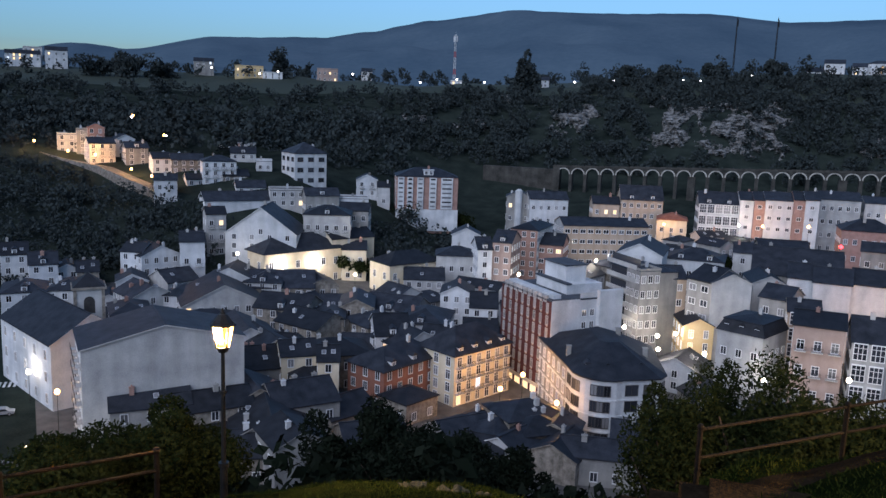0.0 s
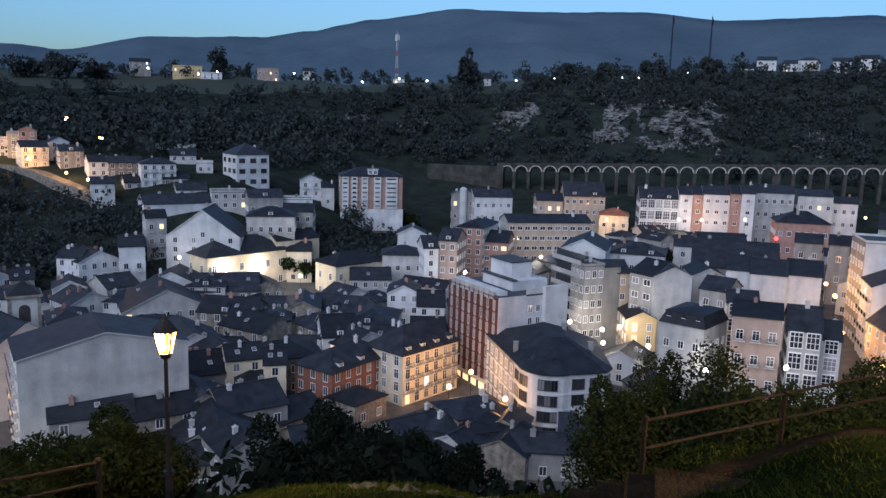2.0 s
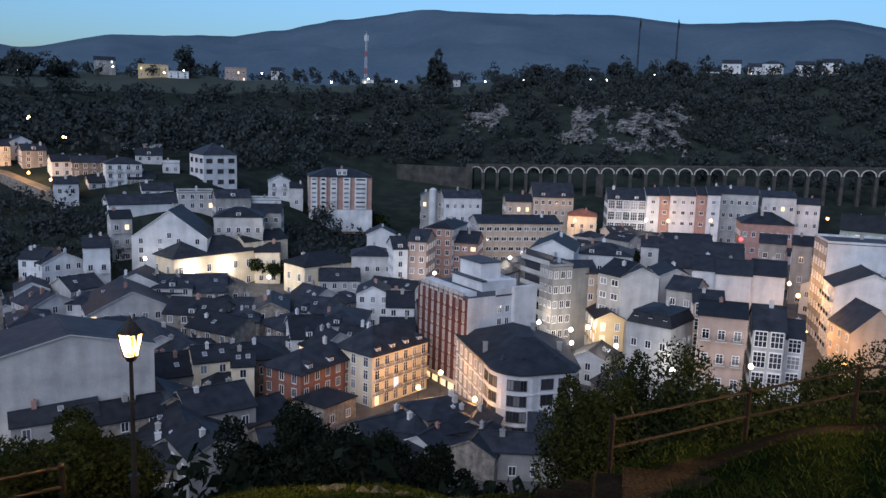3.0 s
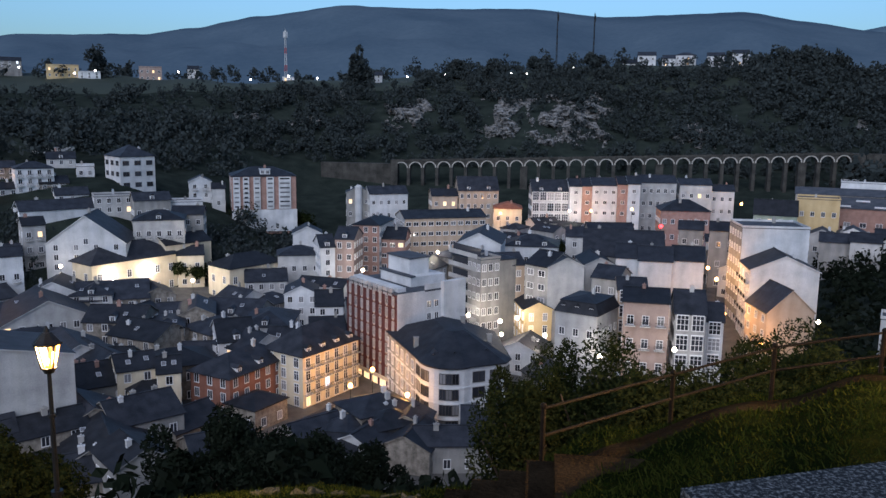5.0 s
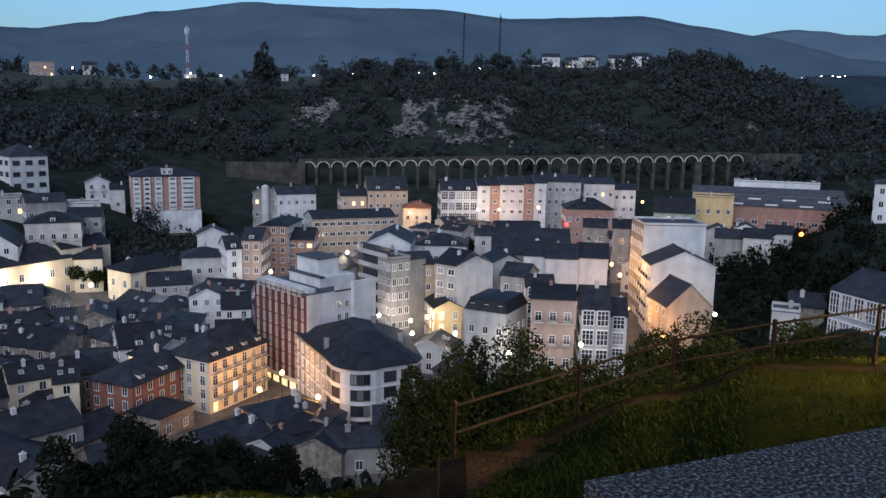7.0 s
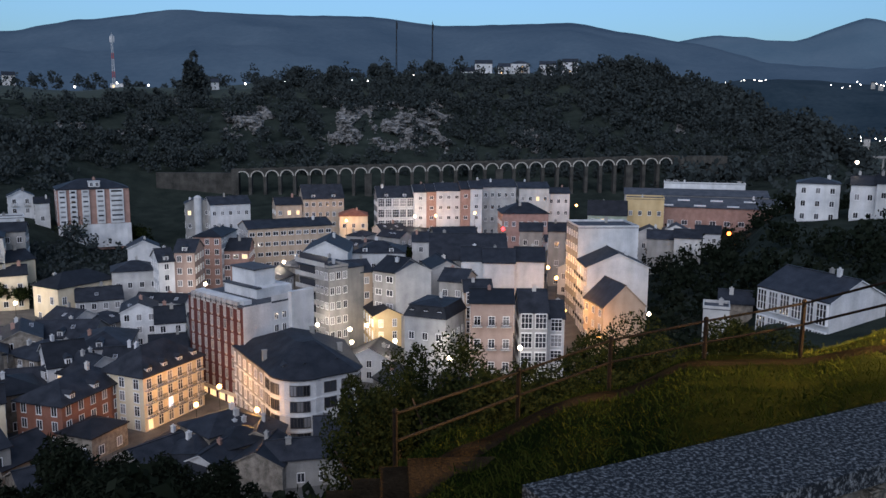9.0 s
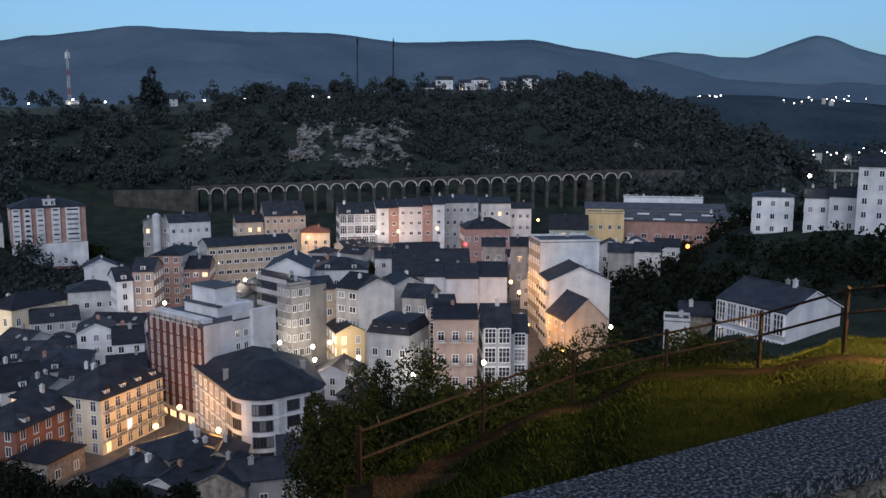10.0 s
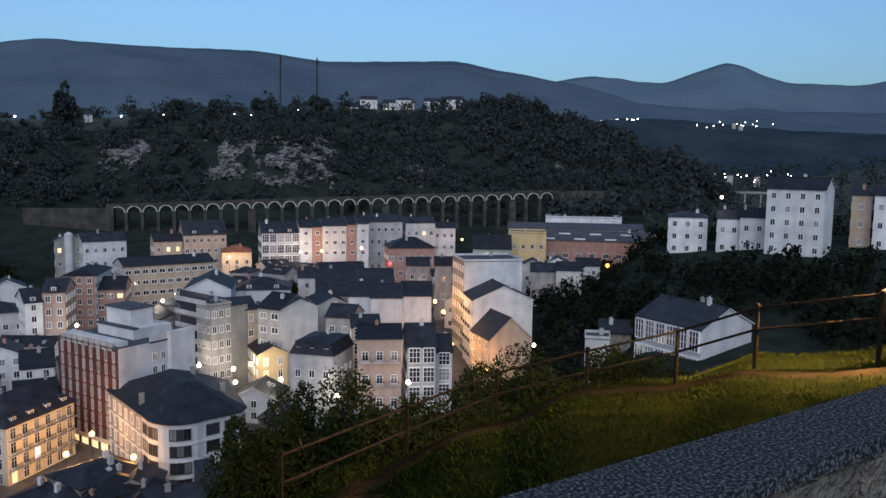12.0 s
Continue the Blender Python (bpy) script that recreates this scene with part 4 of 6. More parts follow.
house(194.0, 164.0, 34.9, -49.8, 7.1, 9.0, 9.9, 'gx', 'white', 2, gap=3)
house(192.1, 153.7, 35.2, -65.3, 15.1, 12.0, 18.4, 'gx', 'white', 5, gap=3.1, rise=3, chimneys=2, sides='f')
house(218.0, 145.4, 36.8, -56.3, 5.2, 9.0, 15.1, 'gx', 'tan', 3)
house(217.8, 138.4, 36.8, -57.6, 6.9, 9.0, 15.3, 'gx', 'white', 3)
house(114.4, 120.9, 19.8, -88.0, 16.5, 14.0, 10.2, 'gx', 'white', 2, style='gallery', sides='f', gap=2.4, rise=3.4, lit=0, chimneys=2)
house(115.3, 132.9, 14.8, -40.9, 6.6, 8.0, 9.3, 'gx', 'stone', 1)
house(107.9, 128.8, 13.8, -39.9, 5.0, 6.0, 10.4, 'flat', 'offwhite', 1)
house(-59.5, 130.9, 0.0, 27.6, 27.2, 15.0, 19.6, 'gy', 'offwhite', 6, sides='l', gap=3, balconies='l', rise=3.2, chimneys=0, label='tall weathered white apartment house with a blank gable wall')
house(-95.9, 173.2, 0.0, -44.4, 28.6, 16.0, 13.4, 'gx', 'white', 3, sides='f', gap=5, win=(1, 2), rise=5, chimneys=0, label='long white church nave with a dark slate roof')
house(-124.9, 227.2, 6.9, 28.8, 7.0, 11.0, 9.5, 'gx', 'white', 3, skylights=2, dormers=1, chimneys=1)
house(-113.9, 221.1, 5.6, 27.3, 7.3, 11.0, 9.5, 'gx', 'white', 3, skylights=1, dormers=1, chimneys=1)
house(-110.1, 228.0, 6.1, 25.8, 6.4, 10.0, 6.4, 'gy', 'white', 2, skylights=1, dormers=0, chimneys=1)
house(-103.7, 227.7, 5.8, 24.5, 5.8, 10.0, 6.4, 'gx', 'stone', 2, skylights=2, dormers=0, chimneys=2)
house(-95.7, 239.0, 7.2, -8.2, 6.8, 9.0, 9.5, 'gx', 'white', 3, skylights=0, dormers=0, chimneys=2)
house(-88.0, 235.3, 6.5, 40.5, 11.6, 12.0, 9.4, 'gy', 'white', 3, skylights=0, dormers=0, chimneys=2)
house(-90.0, 221.4, 4.7, 22.1, 8.4, 10.0, 6.5, 'gy', 'white', 2, skylights=0, dormers=0, chimneys=2)
house(-109.7, 198.7, 2.8, 25.2, 10.5, 13.0, 9.4, 'hip', 'white', 3, skylights=1, dormers=1, chimneys=1)
house(-100.8, 203.4, 2.8, 11.4, 9.1, 13.4, 9.5, 'hip', 'offwhite', 3, skylights=1, dormers=0, chimneys=2)
house(-81.2, 249.1, 9.6, 18.1, 7.0, 9.0, 9.4, 'gx', 'offwhite', 3, skylights=2, dormers=0, chimneys=2)
house(-78.9, 190.0, 0.4, 24.4, 9.3, 13.7, 9.5, 'hip', 'brown', 3, skylights=2, dormers=0, chimneys=2)
house(-78.9, 203.5, 2.2, 44.2, 11.3, 11.6, 8.8, 'gy', 'offwhite', 3, skylights=1, dormers=0, chimneys=2)
house(-64.4, 198.6, 1.7, 23.1, 20.7, 19.2, 8.9, 'gy', 'offwhite', 3, skylights=1, dormers=0, chimneys=1)
house(-73.6, 209.4, 3.0, -2.1, 6.6, 12.3, 7.8, 'hip', 'white', 3, skylights=0, dormers=0, chimneys=2)
house(-66.0, 222.4, 4.8, 3.4, 13.8, 12.5, 7.9, 'gy', 'white', 3, skylights=2, dormers=0, chimneys=2)
house(-54.8, 221.3, 4.7, 3.1, 10.4, 12.6, 7.8, 'hip', 'offwhite', 3, skylights=2, dormers=1, chimneys=1)
house(-53.2, 220.9, 4.6, 9.5, 17.9, 15.0, 6.5, 'gx', 'stone', 2, skylights=2, dormers=0, chimneys=1)
house(-47.0, 200.0, 2.0, -10.6, 13.9, 11.7, 8.9, 'gx', 'stone', 3, skylights=1, dormers=1, chimneys=1)
house(-38.2, 224.8, 4.3, 20.1, 9.6, 12.0, 6.5, 'gy', 'stone', 2, skylights=0, dormers=0, chimneys=1)
house(-30.8, 193.6, 1.4, 4.5, 7.4, 12.2, 8.8, 'hip', 'stone', 3, skylights=2, dormers=0, chimneys=2)
house(-25.8, 202.6, 1.5, 4.0, 8.7, 13.6, 9.5, 'gy', 'stone', 3, skylights=2, dormers=0, chimneys=2)
house(-62.5, 196.0, 1.4, -5.1, 11.7, 12.3, 4.9, 'gy', 'grey', 2, skylights=1, dormers=0, chimneys=1)
house(-48.8, 181.3, 1.4, 37.7, 10.7, 13.8, 5.9, 'gy', 'offwhite', 2, skylights=1, dormers=0, chimneys=1)
house(-38.0, 191.8, 1.8, 21.5, 10.4, 16.1, 4.8, 'gx', 'grey', 2, skylights=0, dormers=1, chimneys=1)
house(-32.0, 160.6, 1.1, 19.3, 7.4, 9.0, 9.5, 'gx', 'cream', 3, skylights=2, dormers=0, chimneys=1)
house(-24.5, 159.6, 0.8, 8.7, 4.3, 9.0, 9.4, 'gx', 'cream', 3, skylights=2, dormers=0, chimneys=1)
house(-23.1, 182.0, 0.9, -2.0, 7.7, 11.4, 4.9, 'gx', 'grey', 2, skylights=1, dormers=0, chimneys=1)
house(-14.5, 180.4, 0.7, 10.9, 8.0, 14.4, 9.4, 'gx', 'white', 3, skylights=0, dormers=1, chimneys=1)
house(-11.1, 197.7, 1.1, -9.8, 12.2, 16.3, 7.9, 'hip', 'white', 3, skylights=0, dormers=1, chimneys=1)
house(-21.3, 214.9, 2.5, -18.0, 15.1, 12.1, 5.9, 'gx', 'grey', 2, skylights=1, dormers=1, chimneys=1)
house(-0.2, 218.0, 2.7, -3.2, 8.8, 11.0, 9.5, 'gy', 'white', 3, skylights=1, dormers=0, chimneys=1)
house(-11.3, 240.5, 4.6, 2.7, 12.0, 11.0, 6.5, 'gx', 'offwhite', 2, skylights=1, dormers=0, chimneys=1)
house(7.6, 206.4, 1.9, -2.1, 7.0, 12.0, 9.5, 'gx', 'white', 3, skylights=0, dormers=0, chimneys=2)
house(-4.9, 180.7, 0.4, -11.4, 8.6, 14.0, 7.8, 'gx', 'offwhite', 3, skylights=2, dormers=1, chimneys=1)
house(-12.1, 193.1, 0.9, 6.0, 7.7, 13.5, 6.5, 'gy', 'grey', 2, skylights=2, dormers=0, chimneys=1)
house(5.5, 186.4, 0.5, -1.7, 7.9, 10.0, 9.5, 'gx', 'grey', 3, skylights=0, dormers=0, chimneys=1)
house(-43.7, 171.3, 1.3, -5.3, 11.2, 14.7, 5.9, 'gx', 'grey', 2, skylights=1, dormers=0, chimneys=2)
house(-56.5, 165.6, 0.7, 3.3, 6.7, 11.7, 6.4, 'gx', 'grey', 2, skylights=1, dormers=1, chimneys=1)
house(-56.0, 205.3, 2.7, 35.5, 7.5, 13.0, 6.5, 'hip', 'offwhite', 2, skylights=1, dormers=1, chimneys=1)
house(41.4, 125.6, 0.0, -12.2, 11.3, 9.9, 5.3, 'gy', 'white', 2, sides='f', gap=3.0, skylights=1)
house(51.9, 141.4, 0.0, -38.2, 9.9, 8.2, 5.8, 'gx', 'offwhite', 2, sides='f', gap=3.0, skylights=1)
house(24.9, 232.3, 4.0, 23.9, 8.2, 8.1, 5.5, 'gx', 'white', 2, sides='f', gap=3.0, skylights=1)
house(89.3, 257.4, 8.2, 40.9, 10.2, 9.4, 7.4, 'gx', 'stone', 2, sides='f', gap=3.0, skylights=2)
house(96.4, 282.0, 10.4, 33.1, 7.8, 10.8, 7.7, 'gy', 'grey', 2, sides='f', gap=3.0, skylights=2)
house(70.8, 254.2, 7.4, -33.6, 8.7, 8.9, 7.9, 'gx', 'stone', 2, sides='f', gap=3.0, skylights=0)
house(141.2, 253.7, 10.4, -23.1, 12.8, 7.6, 8.2, 'gx', 'offwhite', 2, sides='f', gap=3.0, skylights=0)
house(56.7, 291.5, 10.0, 41.0, 7.4, 10.7, 7.8, 'gy', 'white', 2, sides='f', gap=3.0, skylights=1)
house(54.5, 245.3, 6.2, -30.5, 8.7, 7.7, 7.4, 'hip', 'grey', 2, sides='f', gap=3.0, skylights=1)
house(118.1, 278.7, 10.8, 37.0, 13.8, 8.3, 6.1, 'gx', 'grey', 2, sides='f', gap=3.0, skylights=1)
house(54.2, 251.6, 6.7, 39.8, 9.7, 10.8, 7.9, 'hip', 'stone', 2, sides='f', gap=3.0, skylights=1)
house(-64.1, 182.3, 0.8, 36.6, 13.2, 14.4, 4.1, 'gy', 'white', 2, sides='f', gap=3.0, skylights=1)
house(42.6, 243.2, 5.6, 50.1, 13.5, 10.4, 6.9, 'gx', 'offwhite', 2, sides='f', gap=3.0, skylights=1)
house(61.7, 298.6, 10.8, -39.7, 11.3, 9.9, 6.2, 'gx', 'grey', 2, sides='f', gap=3.0, skylights=0)
house(76.2, 280.8, 9.8, -33.2, 10.2, 7.8, 6.5, 'gx', 'white', 2, sides='f', gap=3.0, skylights=2)
house(3.4, 235.8, 4.0, -28.8, 14.6, 7.1, 7.2, 'gx', 'white', 2, sides='f', gap=3.0, skylights=2)
house(-20.4, 231.1, 3.9, -46.3, 10.1, 13.1, 4.2, 'gx', 'white', 2, sides='f', gap=3.0, skylights=1)
house(36.2, 294.0, 9.0, -1.0, 9.6, 10.0, 8.1, 'hip', 'grey', 2, sides='f', gap=3.0, skylights=2)
house(152.5, 271.0, 12.0, -57.4, 7.0, 9.6, 6.5, 'gx', 'stone', 2, sides='f', gap=3.0, skylights=0)
house(34.5, 306.1, 9.7, 23.6, 9.2, 9.6, 6.7, 'gx', 'white', 2, sides='f', gap=3.0, skylights=2)
house(35.5, 117.8, 0.0, -34.8, 14.3, 7.4, 6.1, 'gx', 'white', 2, sides='f', gap=3.0, skylights=1)
house(19.4, 208.5, 2.2, -13.3, 9.7, 8.8, 6.1, 'gx', 'offwhite', 2, sides='f', gap=3.0, skylights=0)
house(100.8, 293.6, 11.5, -46.9, 9.3, 8.6, 6.6, 'gx', 'offwhite', 2, sides='f', gap=3.0, skylights=0)
house(60.3, 152.9, 0.0, -39.5, 7.1, 7.5, 5.7, 'gx', 'white', 2, sides='f', gap=3.0, skylights=0)
house(-5.9, 224.4, 3.2, 39.5, 13.0, 10.8, 4.2, 'hip', 'grey', 2, sides='f', gap=3.0, skylights=1)
house(48.4, 180.1, 0.6, -33.0, 10.8, 10.3, 5.3, 'gy', 'white', 2, sides='f', gap=3.0, skylights=1)
house(-94.1, 194.6, 1.4, 25.9, 11.8, 11.4, 4.0, 'gx', 'white', 2, sides='f', gap=3.0, skylights=1)
house(100.7, 273.0, 9.8, -48.3, 12.3, 8.5, 7.4, 'gx', 'offwhite', 2, sides='f', gap=3.0, skylights=0)
house(116.6, 269.9, 10.1, -31.4, 7.1, 10.2, 6.3, 'hip', 'white', 2, sides='f', gap=3.0, skylights=1)
house(-54.8, 111.2, 0.0, 56.2, 7.4, 10.7, 5.7, 'gx', 'offwhite', 2, sides='f', gap=3.0, skylights=1)
house(30.1, 220.6, 3.4, 22.2, 7.7, 9.7, 5.8, 'hip', 'offwhite', 2, sides='f', gap=3.0, skylights=0)
house(126.5, 218.9, 7.7, -58.0, 11.9, 9.9, 8.4, 'gy', 'white', 2, sides='f', gap=3.0, skylights=0)
house(140.2, 234.2, 9.5, 29.1, 10.7, 10.9, 7.2, 'gx', 'offwhite', 2, sides='f', gap=3.0, skylights=2)
house(78.8, 291.8, 10.8, -43.1, 7.6, 9.3, 7.8, 'hip', 'offwhite', 2, sides='f', gap=3.0, skylights=1)
house(61.9, 261.8, 7.8, -31.3, 8.2, 7.9, 6.5, 'gx', 'grey', 2, sides='f', gap=3.0, skylights=1)
house(69.0, 210.6, 3.7, 11.9, 7.3, 8.1, 4.7, 'gx', 'offwhite', 2, sides='f', gap=3.0, skylights=2)
house(-32.1, 212.2, 2.7, 6.1, 10.2, 15.0, 4.1, 'gx', 'offwhite', 2, sides='f', gap=3.0, skylights=2)
house(51.0, 302.2, 10.5, 50.4, 11.3, 7.6, 8.2, 'gx', 'white', 2, sides='f', gap=3.0, skylights=0)
house(42.1, 229.9, 4.5, 49.6, 8.1, 7.5, 5.1, 'hip', 'white', 2, sides='f', gap=3.0, skylights=1)
house(51.5, 155.5, 0.0, 11.7, 10.5, 8.3, 6.1, 'gy', 'grey', 2, sides='f', gap=3.0, skylights=2)
house(-58.5, 177.1, 0.9, 33.5, 11.3, 10.0, 5.0, 'gy', 'white', 2, sides='f', gap=3.0, skylights=1)
house(116.8, 240.3, 7.9, 34.1, 10.0, 8.5, 6.8, 'gx', 'offwhite', 2, sides='f', gap=3.0, skylights=2)
house(15.7, 194.5, 1.1, 25.4, 10.7, 9.1, 4.9, 'gx', 'offwhite', 2, sides='f', gap=3.0, skylights=0)
house(94.0, 297.3, 11.6, 12.5, 10.7, 7.1, 7.6, 'gx', 'offwhite', 2, sides='f', gap=3.0, skylights=2)
house(-76.2, 222.9, 4.8, 46.9, 9.6, 11.3, 6.3, 'gx', 'offwhite', 2, sides='f', gap=3.0, skylights=1)
house(73.6, 268.9, 8.7, -33.3, 7.2, 10.7, 8.0, 'gx', 'white', 2, sides='f', gap=3.0, skylights=2)
house(-44.4, 214.1, 3.6, -30.0, 8.2, 11.4, 5.0, 'gy', 'white', 2, sides='f', gap=3.0, skylights=1)
house(31.2, 285.6, 8.1, 23.8, 7.1, 10.6, 6.5, 'gx', 'white', 2, sides='f', gap=3.0, skylights=2)
house(-33.0, 173.1, 1.3, -24.5, 9.2, 11.8, 4.3, 'gx', 'white', 2, sides='f', gap=3.0, skylights=2)
house(-93.1, 210.6, 3.3, 21.4, 10.0, 10.0, 4.0, 'gy', 'white', 2, sides='f', gap=3.0, skylights=2)
house(116.5, 260.9, 9.3, -52.1, 7.4, 7.2, 7.4, 'gx', 'grey', 2, sides='f', gap=3.0, skylights=1)
house(31.4, 211.8, 2.7, -2.4, 11.0, 7.3, 6.3, 'gx', 'stone', 2, sides='f', gap=3.0, skylights=2)
house(108.1, 217.8, 5.9, -54.4, 7.7, 9.9, 6.5, 'gx', 'offwhite', 2, sides='f', gap=3.0, skylights=1)
house(16.7, 218.2, 2.8, 1.6, 10.0, 7.9, 5.1, 'gx', 'white', 2, sides='f', gap=3.0, skylights=1)
house(-49.9, 107.1, 0.0, -3.0, 7.6, 8.4, 4.9, 'gy', 'white', 2, sides='f', gap=3.0, skylights=1)
house(-56.1, 146.0, 0.0, 32.0, 17.0, 13.0, 7.5, 'hip', 'offwhite', 2, gap=3.4, sides='fl', dormers=2, chimneys=2)
house(-57.8, 138.0, 0.0, 38.0, 14.0, 12.0, 6.5, 'gx', 'white', 2, gap=3.4, sides='fl', skylights=1)
house(-46.8, 155.1, 0.0, 24.0, 18.0, 13.0, 8.0, 'gx', 'grey', 2, gap=3.4, sides='fl', skylights=2, chimneys=3)
house(-53.6, 151.2, 0.0, -52.0, 16.0, 12.0, 6.5, 'gx', 'offwhite', 2, gap=3.4, sides='fl', dormers=1)
house(-38.3, 138.3, 0.0, 28.0, 14.0, 13.0, 7.0, 'gy', 'stone', 2, gap=3.4, sides='fl', skylights=2, chimneys=2)
house(-33.5, 127.8, 0.0, 18.0, 13.0, 13.0, 6.5, 'gy', 'grey', 2, gap=3.4, sides='fl', skylights=1)
house(-41.7, 121.1, 0.0, 14.0, 19.0, 11.0, 5.0, 'gx', 'stone', 1, gap=3.4, sides='fl', chimneys=2)
house(-28.3, 137.9, 0.0, 30.0, 12.0, 12.0, 8.0, 'gx', 'grey', 2, gap=3.4, sides='fl', chimneys=3)
house(-24.8, 119.4, 0.0, 30.0, 9.0, 10.0, 8.5, 'gy', 'grey', 2, gap=3.4, sides='l')
house(-48.3, 170.7, 0.0, 26.0, 15.0, 17.0, 9.0, 'gy', 'white', 3, gap=3.4, sides='fl', skylights=1)
house(-62.5, 187.0, 0.0, 20.0, 15.0, 11.0, 9.0, 'hip', 'stone', 3, gap=3.4, sides='fl', chimneys=2)
house(-39.3, 166.3, 0.0, 34.0, 12.0, 15.0, 9.0, 'gy', 'offwhite', 3, gap=3.4, sides='fl', chimneys=2)
house(-28.8, 168.6, 0.0, 18.0, 15.0, 12.0, 8.0, 'hip', 'stone', 2, gap=3.4, sides='fl', chimneys=2)
house(-29.1, 158.3, 0.0, 26.0, 9.0, 9.0, 7.0, 'hip', 'cream', 2, gap=3.4, sides='fl', lit=0.2)
house(-47.2, 134.8, 0.0, 60.0, 12.0, 10.0, 5.0, 'gx', 'grey', 1, gap=3.4, sides='fl', chimneys=1)
house(-40.6, 195.0, 0.0, -35.0, 14.0, 12.0, 9.0, 'gx', 'stone', 3, gap=3.4, sides='fl', chimneys=2, skylights=1)
house(-17.2, 190.6, 0.0, 40.0, 13.0, 12.0, 9.0, 'hip', 'stone', 3, gap=3.4, sides='fl', chimneys=2)
house(-16.2, 184.5, 0.0, -50.0, 12.0, 12.0, 9.0, 'gx', 'white', 3, gap=3.4, sides='fl', chimneys=2)
house(-6.0, 151.8, 0.0, 48.0, 9.0, 8.0, 4.5, 'hip', 'stone', 1, gap=3.4, sides='fl', chimneys=0)
house(15.0, 135.4, 0.0, 20.0, 10.0, 9.0, 5.5, 'hip', 'stone', 1, gap=3.4, sides='fl', chimneys=2)
house(13.8, 130.2, 0.0, 50.0, 8.0, 8.0, 4.5, 'gx', 'white', 1, gap=3.4, sides='fl', chimneys=1)
house(21.0, 129.8, 0.0, -8.0, 15.0, 8.0, 5.0, 'gx', 'grey', 1, gap=3.4, sides='fl', chimneys=1)
house(3.7, 133.8, 0.0, -20.0, 8.0, 7.0, 4.0, 'gx', 'white', 1, gap=3.4, sides='fl', chimneys=0)
house(10.0, 135.6, 0.0, 38.0, 11.0, 9.0, 4.5, 'hip', 'stone', 1, gap=4, sides='f', chimneys=1)
house(23.3, 127.9, 0.0, 60.0, 10.0, 9.0, 4.5, 'gx', 'stone', 1, gap=4, sides='f', chimneys=1)
house(2.3, 136.0, 0.0, 30.0, 10.0, 9.0, 4.0, 'gx', 'grey', 1, gap=4, sides='f', chimneys=0)
house(30.6, 135.7, 0.0, -12.0, 9.0, 8.0, 6.0, 'gx', 'grey', 1, gap=4, sides='f', chimneys=1)
house(-19.2, 142.3, 0.0, 45.0, 11.0, 10.0, 4.5, 'gx', 'stone', 1, gap=4, sides='f', chimneys=1)
house(-15.0, 130.6, 0.0, 20.0, 11.0, 10.0, 4.5, 'gx', 'stone', 1, gap=4, sides='f', chimneys=1)
house(-42.8, 130.9, 0.0, 30.0, 13.0, 10.0, 5.0, 'gx', 'grey', 1, gap=4, sides='f', chimneys=2)
house(-66.8, 145.3, 0.0, 25.0, 13.0, 11.0, 6.0, 'gx', 'grey', 1, gap=4, sides='f', chimneys=1)
house(13.0, 139.6, 0.0, 25.0, 12.0, 10.0, 6.5, 'hip', 'stone', 1, gap=4, sides='f', chimneys=2)
house(24.6, 137.5, 0.0, 70.0, 8.0, 8.0, 5.0, 'gx', 'stone', 1, gap=4, sides='f', chimneys=1)
house(7.7, 141.3, 0.0, 44.0, 9.0, 8.0, 4.0, 'hip', 'grey', 1, gap=4, sides='f', chimneys=1)
house(-52.1, 138.1, 0.0, 26.0, 15.0, 9.0, 11.0, 'hip', 'offwhite', 3, gap=3.4, sides='f', dormers=2, chimneys=2)
house(-54.5, 130.0, 0.0, 24.0, 13.0, 9.0, 9.5, 'gx', 'grey', 3, gap=3.4, sides='f', skylights=1, chimneys=2)
house(-44.6, 132.1, 0.0, 30.0, 14.0, 9.0, 8.5, 'gx', 'stone', 3, gap=3.4, sides='f', chimneys=3)

